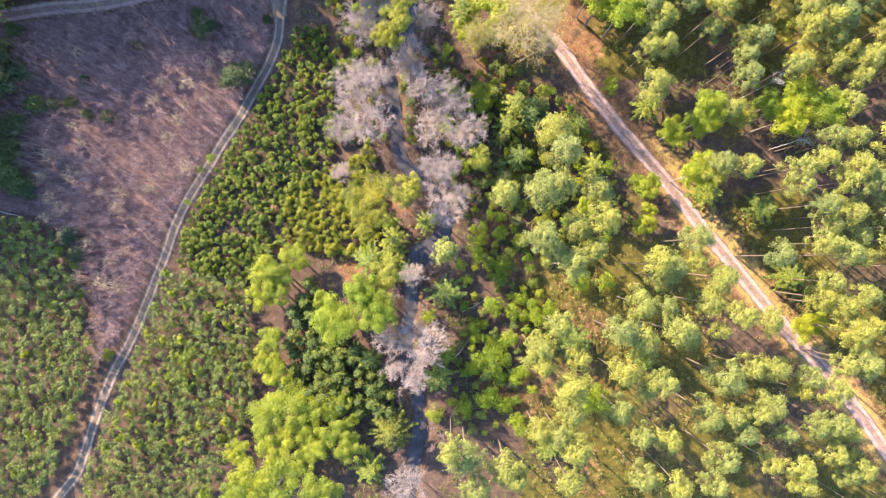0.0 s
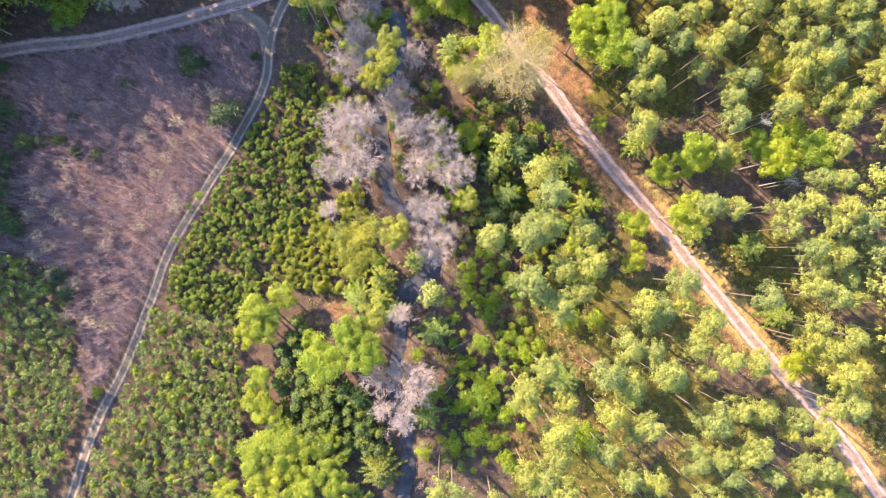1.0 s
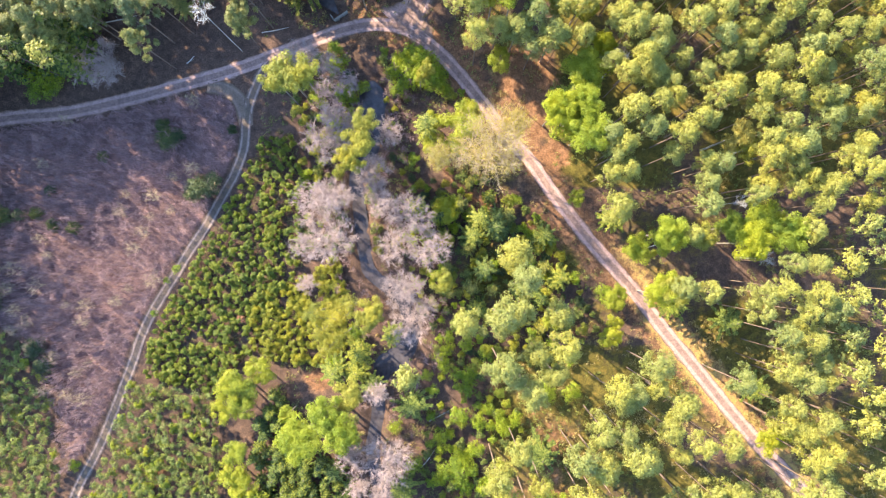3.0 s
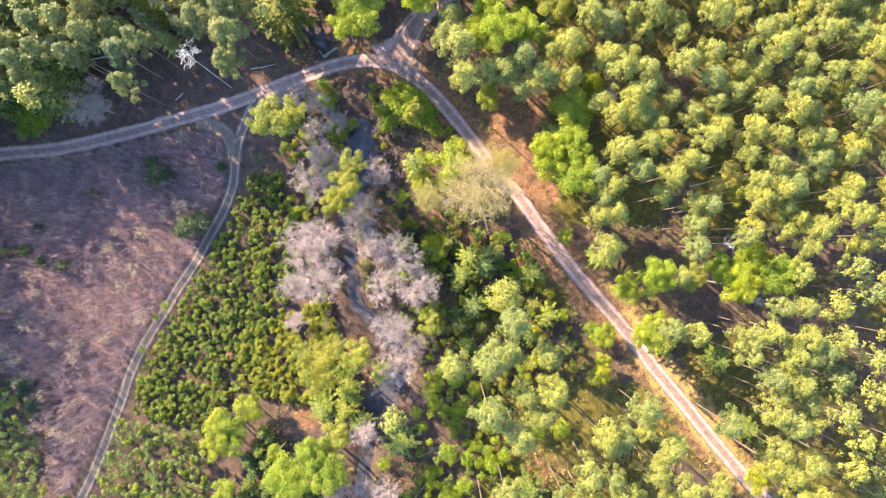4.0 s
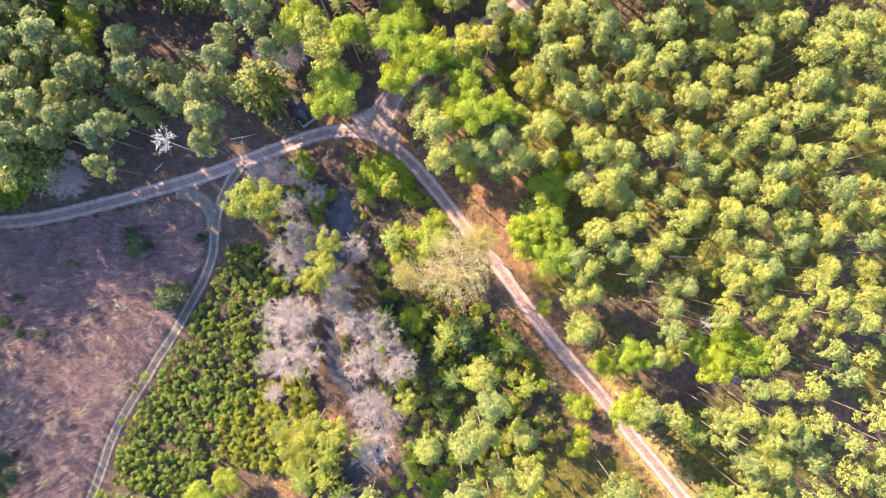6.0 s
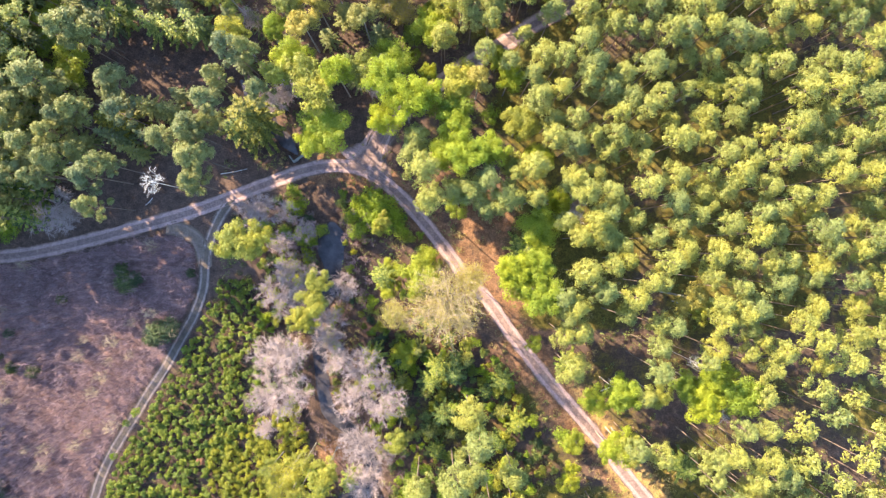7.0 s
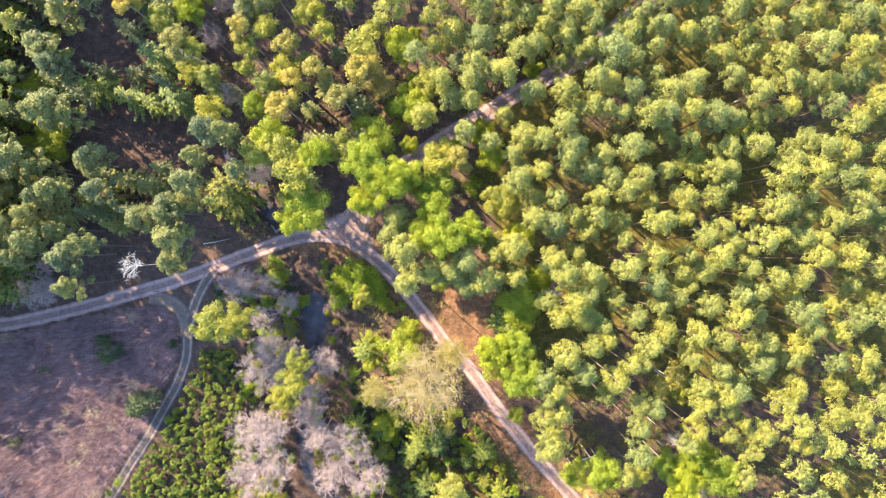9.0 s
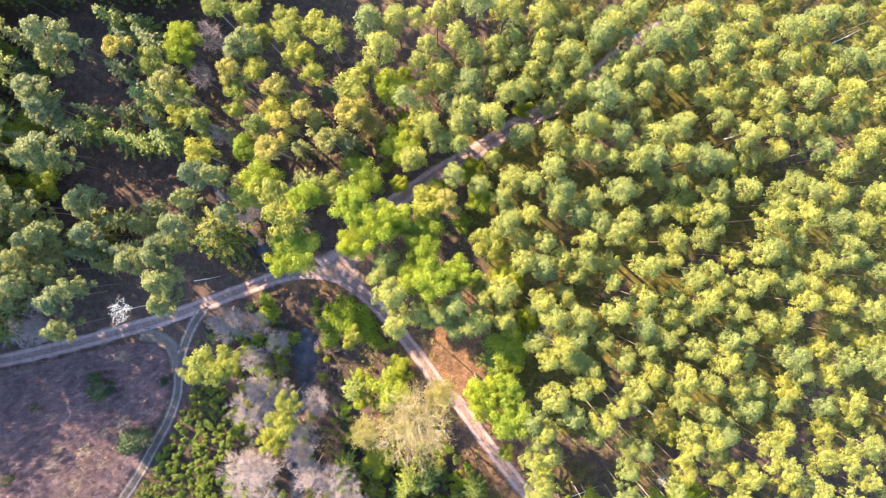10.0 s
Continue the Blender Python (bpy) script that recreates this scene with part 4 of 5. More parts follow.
THICKET_WEST = [(-108.5, 8.1), (-94.0, 7.4), (-88.8, 3.5), (-83.5, -7.0), (-81.5, -17.6), (-80.1, -26.8), (-83.4, -36.0), (-86.0, -45.1), (-89.3, -51.7), (-93.8, -58.2), (-97.7, -67.4), (-108.2, -67.4)]
CONIFER_PATCH = [(-34.8, -14.9), (-31.5, -7.0), (-28.2, -7.0), (-24.3, -18.9), (-17.7, -22.8), (-12.4, -28.1), (-11.1, -36.0), (-19.0, -37.3), (-29.5, -32.0), (-36.1, -32.0)]
FALLEN_LOGS = [(2.8, -24.6, 6.2, -19.9), (4.4, -14.0, 10.2, -10.8), (53.9, 25.8, 59.6, 28.1), (89.0, 109.1, 92.7, 110.4), (-51.8, 69.2, -50.0, 71.0), (114.0, 131.3, 120.5, 134.4), (-103.1, 9.4, -98.8, 8.5), (-71.7, 78.6, -63.2, 80.4), (-34.3, 76.4, -28.1, 77.6)]


# ---- ground, tracks and creek ----
road_line = smooth_line(MAIN_ROAD)
left_line = smooth_line(LEFT_TRACK)
top_line = smooth_line(LEFT_TRACK_TOP)
east_line = smooth_line(LEFT_TRACK_EAST)
north_line = smooth_line(NORTH_ROAD)
birch_line = smooth_line(BIRCH_PATH)
apron_line = smooth_line(APRON)
creek_line = smooth_line(CREEK)
creek_north = creek_line[creek_line[:, 1] > 80.5]
creek_south = creek_line[creek_line[:, 1] < 66.5]


def build_ground():
    fine_x, fine_y = np.arange(-128, 150.1, 1.3), np.arange(-84, 176.1, 1.3)
    outer = np.array([160, 190, 250, 400, 700, 1300, 2400, 4000.0])
    gx = np.concatenate([-outer[::-1], fine_x, outer])
    gy = np.concatenate([-outer[::-1], fine_y, outer + 30])
    x, y = np.meshgrid(gx, gy)
    roads = np.minimum.reduce([distance_to(l, x, y) for l in (road_line, left_line, top_line, east_line, north_line, birch_line, apron_line)])
    z = np.array([[noise.noise((a * 0.12, b * 0.12, 0)) * 0.35 + noise.noise((a * 0.5, b * 0.5, 3)) * 0.12 for a, b in zip(r, s)] for r, s in zip(x, y)])
    z = z * np.clip((roads - 1.6) / 3.0, 0, 1) - 0.03
    for line, half in ((creek_north, 1.3), (creek_south, 1.5)):
        d = distance_to(line, x, y)
        wide = half + 2.4 * np.exp(-((x + 8.5) ** 2 + (y - 61.5) ** 2) / 30.0) + 2.0 * np.exp(-((x + 2.5) ** 2 + (y + 0.3) ** 2) / 14.0)
        ragged = np.array([[noise.noise((a * 0.28, b * 0.28, 21)) for a, b in zip(r, t)] for r, t in zip(x, y)])
        z -= 1.25 * np.clip((wide - 0.35 + 1.1 * ragged + 1.6 - d) / 2.2, 0, 1)
    ny, nx = x.shape
    verts = np.stack([x, y, z], -1).reshape(-1, 3)
    faces = [(j * nx + i, j * nx + i + 1, (j + 1) * nx + i + 1, (j + 1) * nx + i) for j in range(ny - 1) for i in range(nx - 1)]
    me = mesh_of("ground", verts, faces, SOIL, True)
    road_d = distance_to(road_line, x, y)
    creek_d = distance_to(creek_line, x, y)
    flat = lambda a: np.clip(a, 0, 1).reshape(-1).astype(np.float32)
    heath = np.array([[1.0 if inside(a, b, FIELD) else 0.2 if inside(a, b, YOUNG_PINES) else 0.0 for a, b in zip(r, s)] for r, s in zip(x, y)])
    for _ in range(2):
        heath = (heath + np.roll(heath, 1, 0) + np.roll(heath, -1, 0) + np.roll(heath, 1, 1) + np.roll(heath, -1, 1)) / 5
    soft_a = np.array([[noise.noise((a * 0.07, b * 0.07, 31)) for a, b in zip(r, t)] for r, t in zip(x, y)])
    soft_b = np.array([[noise.noise((a * 0.08, b * 0.08, 47)) for a, b in zip(r, t)] for r, t in zip(x, y)])
    south = np.clip((22 - y) / 30, 0, 1)
    covers = {
        "heath": heath,
        "straw": np.clip(1.15 - road_d / 4.5, 0, 1) * np.clip(0.35 + south, 0, 1) * np.where(x > 20, 1, 0) + np.clip(1.5 - road_d / 4.4, 0, 1) * np.clip((x * 0.755 + y * 0.656 - 52.0) / 2.0, 0, 1) * np.clip((34 - y) / 10, 0, 1) * np.where(x > 30, 1, 0),
        "litter": np.maximum(np.clip(1.0 - road_d / 9.0, 0, 0.66) * np.where((x > -14) & (y < 86), 1, 0), np.maximum(np.clip(0.3 - creek_d / 32.0, 0, 0.2), np.clip((x + 24) / 20, 0, 1) * np.clip((90 - y) / 20, 0, 1) * np.clip(0.26 + 0.7 * soft_b, 0, 0.8) * np.where(x < 8, 0.45, np.where(x > 40, 0.5, 1.0)))),
        "moss": np.clip((x - 1) / 13, 0, 1) * np.clip(np.where(((x > 34) & (y > 40)) | ((x > 16) & (y < 4)), 0.74, 0.42) + 0.75 * soft_a, 0, 1) * np.clip(road_d / 6, 0, 1) * np.where((x < 18) & (y < 8), 0.35, 1.0),
    }
    for cx, cy, r in ((-21, -3.5, 4.0), (-58.0, -27.0, 2.5), (-50.0, -37.0, 3.0), (27.0, 66.0, 8.5), (16.0, 76.0, 6.0), (17.0, 38.0, 3.5), (29.5, 56, 5.0), (34, 48, 4.0), (-9, 12, 4.0)):
        covers["litter"] = np.maximum(covers["litter"], 1.1 * np.exp(-((x - cx) ** 2 + (y - cy) ** 2) / (r * r)))
    for key, values in covers.items():
        a = me.attributes.new(key, "FLOAT", "POINT")
        a.data.foreach_set("value", flat(values))
    tagged(new("ground", me), "brown forest soil with needle litter, moss and dry grass", "ground", kind="structure")


build_ground()


def track(name, line, half, mat, label, lift=0.03, mouth=0.0):
    """A track sheet with two worn ruts and an uneven edge."""
    profile = ((-1.0, 0.0), (-0.84, 0.03), (-0.6, -0.02), (-0.3, 0.04), (0.3, 0.04), (0.6, -0.02), (0.84, 0.03), (1.0, 0.0))
    verts, faces, across = [], [], []
    for i, p in enumerate(line):
        a, b = line[max(i - 1, 0)], line[min(i + 1, len(line) - 1)]
        way = Vector((b[0] - a[0], b[1] - a[1])).normalized()
        side = Vector((way.y, -way.x))
        flare = 1 + mouth * math.exp(-i / 5.0)
        for k, (u, h) in enumerate(profile):
            wide = half * flare * (1 + (0.28 * noise.noise((p[0] * 0.45, p[1] * 0.45, u * 5)) if abs(u) > 0.9 else 0.06 * noise.noise((p[0] * 0.2, p[1] * 0.2, 9))))
            verts.append((p[0] + side.x * u * wide, p[1] + side.y * u * wide, lift + h))
            across.append(abs(u))
    n = len(profile)
    for i in range(len(line) - 1):
        for k in range(n - 1):
            faces.append((i * n + k, i * n + k + 1, (i + 1) * n + k + 1, (i + 1) * n + k))
    me = mesh_of(name, verts, faces, mat, True)
    a = me.attributes.new("across", "FLOAT", "POINT")
    a.data.foreach_set("value", np.array(across, np.float32))
    return tagged(new(name, me), label, "dirt road", kind="structure")


track("road_main", road_line, 1.72, SAND_TRACK, "sandy forest road with two worn wheel ruts", 0.045)
track("road_north", north_line, 2.1, SAND_TRACK, "shaded grey sandy forest road between the pines", 0.035, 1.9)
track("road_apron", apron_line, 2.9, APRON_SAND, "trodden sandy apron where the two roads meet", 0.022)
track("road_field", left_line, 1.32, FIELD_TRACK, "narrow two-rut track beside the leafless thicket", 0.03)
track("road_fork_west", top_line, 1.75, FORK_SAND, "faint curved branch of the rutted track", 0.025)
track("road_fork_east", east_line, 1.35, FIELD_TRACK, "branch of the rutted track joining the forest road", 0.028)
track("road_path", birch_line, 0.6, FOOTPATH, "narrow leafy footpath between the birches", 0.02)


def build_water(name, line, label):
    verts, faces = [], []
    for i, p in enumerate(line):
        a, b = line[max(i - 1, 0)], line[min(i + 1, len(line) - 1)]
        way = Vector((b[0] - a[0], b[1] - a[1])).normalized()
        wide = 1.6 + 2.3 * math.exp(-((p[0] + 8.5) ** 2 + (p[1] - 61.5) ** 2) / 40.0) + 2.2 * math.exp(-((p[0] + 2.5) ** 2 + (p[1] + 0.3) ** 2) / 20.0)
        wide *= min(1.0, 0.15 + 0.22 * min(i, len(line) - 1 - i))
        verts += [(p[0] + way.y * wide, p[1] - way.x * wide, -0.55), (p[0] - way.y * wide, p[1] + way.x * wide, -0.55)]
        if i:
            faces.append((2 * i - 2, 2 * i - 1, 2 * i + 1, 2 * i))
    tagged(new(name, mesh_of(name, verts, faces, WATER)), label, "creek", kind="structure")


build_water("water_south", creek_south, "slow dark creek reflecting the sky")
build_water("water_north", creek_north, "dark shaded creek above the culvert")


def box(x0, x1, y0, y1, z0, z1):
    v = [(x, y, z) for z in (z0, z1) for y in (y0, y1) for x in (x0, x1)]
    return v, [(0, 2, 3, 1), (4, 5, 7, 6), (0, 1, 5, 4), (2, 6, 7, 3), (0, 4, 6, 2), (1, 3, 7, 5)]


def build_culvert():
    base = thing("culvert", "weathered concrete culvert headwall beside the forest road", "culvert")
    part("headwall", mesh_of("headwall", *join([box(-1.8, -0.6, -0.2, 0.2, -1.4, 0.35), box(0.6, 1.8, -0.2, 0.2, -1.4, 0.35), box(-0.6, 0.6, -0.2, 0.2, -0.1, 0.35)]), CONCRETE), base)
    part("wing_wall", mesh_of("wing_wall", *box(-1.95, -1.7, 0.2, 1.9, -1.4, 0.2), CONCRETE), base)
    part("coping", mesh_of("coping", *box(-1.9, 1.9, -0.28, 0.26, 0.35, 0.47), CONCRETE), base)
    base.matrix_basis = pose(-15.9, 80.2, 0, 0, 0, 35)


build_culvert()


def build_logs():
    for x0, y0, x1, y1 in FALLEN_LOGS:
        log = thing("fallen_log", "bleached fallen trunk lying on the forest floor", "log", "fallen logs")
        a, b = Vector((x0, y0, 0.2)), Vector((x1, y1, 0.25))
        side = (b - a).cross(Vector((0, 0, 1))).normalized()
        part("trunk", mesh_of("log_trunk", *tube([a, a.lerp(b, 0.5) + side * 0.12, b], [0.13, 0.10, 0.05], 7), DEAD_WOOD, True), log)
        for f in (0.45, 0.6, 0.78):
            p = a.lerp(b, f)
            part("branch_stub", mesh_of("log_stub", *limb(p, p + side * rng.choice((-1, 1)) * rng.uniform(0.4, 0.9) + Vector((0, 0, 0.3)), 0.04, 0.012, 0, 4), DEAD_WOOD), log)


build_logs()


# ---- trees: each kind is grown a few times, then copied ----
def grow_pine(tall, crown_from, spread, clumps, tuft=0.142, full=98, leaf=None):
    tree = thing("pine_tree", "tall Scots pine with a bare orange trunk and grey-green crown", "pine tree", "pines of the forest")
    lean = rng.normal(0, 0.35, 2)
    top = Vector((lean[0], lean[1], tall - 1.2))
    mid = Vector((lean[0] * 0.3, lean[1] * 0.3, tall * 0.5))
    trunk = [tube([(0, 0, -0.3), mid, top], [0.14, 0.10, 0.035], 6)]
    tufts = []
    turn = rng.uniform(0, 6.28)
    for i in range(clumps):
        a = turn + i * 2.4 + rng.normal(0, 0.35)
        f = math.sqrt((i + 0.4) / clumps)
        r = spread * f * rng.uniform(0.55, 1.04)
        h = tall - 1.0 - (tall - crown_from) * (f ** 1.6) * rng.uniform(0.45, 1.0)
        c = Vector((lean[0] + r * math.cos(a), lean[1] + r * math.sin(a), h))
        size = rng.uniform(0.42, 0.92) * spread / 2.8
        tufts.append(clump(c, (size, size, size * 0.6), int(full * (size / 0.7) ** 1.5), tuft, 0.5, 0.2, 0.5))
        start = mid.lerp(top, min(0.97, max(0.1, (h - 1.3 - mid.z) / (top.z - mid.z))))
        if i % 2:
            trunk.append(limb(start, c - Vector((0, 0, size * 0.3)), 0.055, 0.02, 0, 3))
    for i in range(4):
        a, h = rng.uniform(0, 6.28), rng.uniform(tall * 0.45, crown_from)
        s = mid.lerp(top, (h - mid.z) / (top.z - mid.z))
        trunk.append(limb(s, s + Vector((math.cos(a), math.sin(a), 0.1)) * rng.uniform(0.6, 1.6), 0.03, 0.008, 0, 3))
    part("trunk", mesh_of("pine_trunk", *join(trunk), PINE_BARK, True), tree)
    part("crown", mesh_of("pine_crown", *join(tufts), leaf or PINE_NEEDLES), tree)
    return tree


def grow_broadleaf(name, label, category, group, tall, spread, clumps, leaf, bark, leaf_size=0.112, density=310, flat=0.8):
    tree = thing(name, label, category, group)
    lean = rng.normal(0, 0.25, 2)
    crown_mid = tall - spread * flat
    trunk = [tube([(0, 0, -0.3), (lean[0] * 0.4, lean[1] * 0.4, tall * 0.45), (lean[0], lean[1], tall * 0.88)], [0.18, 0.12, 0.04], 6)]
    tufts = []
    for i in range(int(clumps * 1.35)):
        d = unit(rng.normal(0, 1, 3))
        d[2] = abs(d[2]) * 1.1 - 0.35
        f = rng.uniform(0.35, 1.0)
        c = Vector((lean[0] + d[0] * spread * f, lean[1] + d[1] * spread * f, crown_mid + d[2] * spread * flat * f))
        size = rng.uniform(0.19, 0.36) * spread
        tufts.append(clump(c, (size, size, size * 0.75), int(density * max(0.4, size / 0.9) ** 1.5), leaf_size, 0.6, 0.3, 0.5))
        if i % 2 == 0:
            h = max(tall * 0.3, c.z - spread * 0.8)
            trunk.append(limb((lean[0] * 0.6, lean[1] * 0.6, min(h, tall * 0.85)), c, 0.06, 0.015))
    part("trunk", mesh_of(name + "_trunk", *join(trunk), bark, True), tree)
    part("crown", mesh_of(name + "_crown", *join(tufts), leaf), tree)
    return tree


def grow_spruce(tall, spread, tiers=8, step=0.26, broad=0.085, leaf=None):
    """Tiers of drooping boughs, each a frond of side twigs."""
    tree = thing("spruce_tree", "young spruce with star-shaped tiers of drooping branches", "spruce tree", "spruces of the forest")
    wood = [tube([(0, 0, -0.3), (0, 0, tall * 0.5), (0, 0, tall)], [0.17, 0.1, 0.015], 5)]
    verts = []
    for t in range(tiers):
        f = (t + 0.7) / tiers
        h = tall * (1 - 0.8 * f)
        reach = spread * f ** 0.75
        count = 7 if t < tiers / 2 else 9
        for k in range(count):
            a = 2 * math.pi * (k + rng.uniform(-0.28, 0.28)) / count + t * 1.1
            r = reach * rng.uniform(0.7, 1.12)
            way = np.array((math.cos(a), math.sin(a), 0.0))
            side = np.array((-way[1], way[0], 0.0))
            for s in np.linspace(0.12, 1.0, max(4, int(r / step))):
                p = way * s * r + np.array((0, 0, h + 0.16 * r * s - 0.34 * r * s * s))
                long = (0.16 + 0.24 * (1 - s)) * min(r, 2.2) * 0.62 + 0.12
                for sign in (-1, 0, 1):
                    d = unit(way * (0.75 if sign else 1.0) + side * sign * 0.8 + np.array((0, 0, -0.18)) + rng.normal(0, 0.16, 3)) * long * rng.uniform(0.75, 1.25)
                    across = np.cross(d, np.array((rng.normal(0, 0.35), rng.normal(0, 0.35), 1.0)))
                    across = across / np.linalg.norm(across) * broad
                    verts += [p - across, p + across, p + d * 0.7 + across * 1.1, p + d, p + d * 0.7 - across * 1.1]
            if broad < 0.2:
                wood.append(limb((0, 0, h), (way[0] * r, way[1] * r, h - 0.2 * r), 0.03, 0.008, 0, 3))
    faces = [tuple(range(5 * i, 5 * i + 5)) for i in range(len(verts) // 5)]
    part("trunk", mesh_of("spruce_trunk", *join(wood), GREY_BARK), tree)
    part("crown", mesh_of("spruce_crown", verts, faces, leaf or SPRUCE_NEEDLES), tree)
    return tree


def grow_broad_spruce():
    """An old spruce with a wide, layered crown of fine hanging twigs."""
    tree = grow_spruce(15, 5.0, 11, 0.16, 0.075, OLIVE_NEEDLES)
    return tagged(tree, "broad old spruce with olive-yellow hanging twigs", "spruce tree", "broad spruces")


def bare_branches(tall, spread, first, second, third, thick, high=False):
    """Trunk, limbs and fine twigs of a leafless tree with a rounded crown."""
    limbs, twigs, tips = [], [], []
    top = Vector((rng.normal(0, 0.3), rng.normal(0, 0.3), tall * (0.93 if high else 0.66)))
    trunk = tube([(0, 0, -0.3), top * 0.5, top], [thick, thick * 0.72, thick * 0.3], 6)
    heart, rise = (tall * 0.89, tall * 0.10) if high else (tall * 0.64, tall * 0.34)
    for i in range(first):
        a, f = i * 2.4 + rng.normal(0, 0.25), math.sqrt((i + 0.4) / first)
        reach = spread * f * rng.uniform(0.72, 0.92)
        s = top * rng.uniform(0.86, 1.0) if high else top * rng.uniform(0.5, 0.98) * (1.0 - 0.32 * f)
        e = Vector((top.x + math.cos(a) * reach, top.y + math.sin(a) * reach, heart + rise * math.sqrt(1 - f * f * 0.8) * rng.uniform(0.72, 0.95)))
        out = Vector((math.cos(a), math.sin(a), 0))
        bend = s.lerp(e, 0.5) + out * reach * 0.12 + Vector((rng.normal(0, 0.06), rng.normal(0, 0.06), -0.06)) * (e - s).length
        wood = [tube([s, bend, e], [thick * 0.3, thick * 0.2, thick * 0.08], 4)]
        for j in range(second):
            u = rng.uniform(0.35, 1.0)
            p = s.lerp(bend, u * 2) if u < 0.5 else bend.lerp(e, u * 2 - 1)
            d = Vector(unit(np.array(out) * 0.5 * f + rng.normal(0, 0.75, 3) + np.array((0, 0, 0.55))))
            l = spread * rng.uniform(0.2, 0.36)
            q = p + d * l
            wood.append(limb(p, q, thick * 0.1, thick * 0.045, 0, 3))
            for k in range(third):
                o = p.lerp(q, rng.uniform(0.2, 1.0))
                g = o + Vector(unit(np.array(d) + rng.normal(0, 0.6, 3))) * l * rng.uniform(0.45, 0.95)
                g.z = max(g.z, 0.3)
                twigs.append((o, g))
                tips.append(g)
        limbs.append(wood)
    return trunk, limbs, twigs, tips


def twig_mesh(twigs, width, forks=2):
    """Flat-sided twigs with forks, as thin blades."""
    verts, faces = [], []

    def blade(o, g, w):
        side = (g - o).cross(Vector((rng.normal(), rng.normal(), 1.5)))
        side = side.normalized() * w if side.length > 1e-6 else Vector((w, 0, 0))
        b = len(verts)
        verts.extend([tuple(o - side), tuple(o + side), tuple(g)])
        faces.append((b, b + 1, b + 2))

    for o, g in twigs:
        blade(o, g, width)
        for _ in range(forks):
            p = o.lerp(g, rng.uniform(0.3, 0.9))
            d = (g - o) * rng.uniform(0.35, 0.6)
            blade(p, p + d + Vector(rng.normal(0, 0.32, 3)) * d.length, width * 0.7)
    return verts, faces


def grow_bare(name, label, category, group, tall, spread, bark, twig, first=9, second=6, third=6, leaf=None, each=0, leaf_size=0.12, thick=0.13, fine=0.022, forks=3, split=True, high=False):
    tree = thing(name, label, category, group)
    stem, limbs, twigs, tips = bare_branches(tall, spread, first, second, third, thick, high)
    trunk = part("trunk", mesh_of(name + "_trunk", *join([stem] if split else [stem] + [w for l in limbs for w in l]), bark, True), tree)
    for wood in limbs if split else ():
        part("limb", mesh_of(name + "_limb", *join(wood), bark, True), trunk)
    part("twig_crown", mesh_of(name + "_twigs", *twig_mesh(twigs, fine, forks), twig), tree)
    if leaf:
        spots = np.repeat(np.array([tuple(t) for t in tips]), each, 0)
        part("leaf_crown", mesh_of(name + "_leaves", *leaves(spots + rng.normal(0, 0.3, spots.shape), np.tile((0, 0, 1.0), (len(spots), 1)), leaf_size, 0.6, 0.6), leaf), tree)
    return tree


def grow_shrub(name, label, group, tall, spread, leaf, clumps=9, leaf_size=0.125, density=150):
    tufts = []
    for i in range(clumps):
        a, f = i * 2.4 + rng.normal(0, 0.3), math.sqrt((i + 0.2) / clumps) * 0.75
        h = tall * (0.78 - 0.45 * f * f) * rng.uniform(0.85, 1.1)
        s = spread * rng.uniform(0.34, 0.46)
        tufts.append(clump((f * spread * math.cos(a), f * spread * math.sin(a), h), (s, s, min(s, h * 0.5)), density, leaf_size, 0.55, 0.35, 0.5))
    stems = [limb((0, 0, -0.1), (math.cos(a) * spread * 0.4, math.sin(a) * spread * 0.4, tall * 0.6), 0.05, 0.015, 0, 3) for a in (0.3, 2.2, 4.1)]
    bush = thing(name, label, "bush", group)
    part("stem", mesh_of(name + "_stems", *join(stems), GREY_BARK), bush)
    part("foliage", mesh_of(name + "_foliage", *join(tufts), leaf), bush)
    return bush


def another(ob, m):
    """A copy at m, free of the scale of the tree that it is taken from."""
    return copy_thing(ob, m @ Matrix.Diagonal((1 / ob.scale[0], 1 / ob.scale[1], 1 / ob.scale[2], 1)))


def plant(kinds, stands, grown, high=1.0, tall=(0.94, 1.06)):
    """Copies of the grown kinds at the places of the plan, scaled to each crown's radius."""
    first = set()
    for stand in stands:
        for x, y, r, *height in stand:
            i = int(rng.integers(len(kinds)))
            s = r / grown
            up = (height[0] + 0.4 * r) / high if height else rng.uniform(*tall)
            m = pose(x, y, 0, 0, 0, rng.uniform(0, 360)) @ Matrix.Diagonal((s, s, up, 1))
            if i in first:
                another(kinds[i], m)
            else:
                first.add(i)
                kinds[i].matrix_basis = m


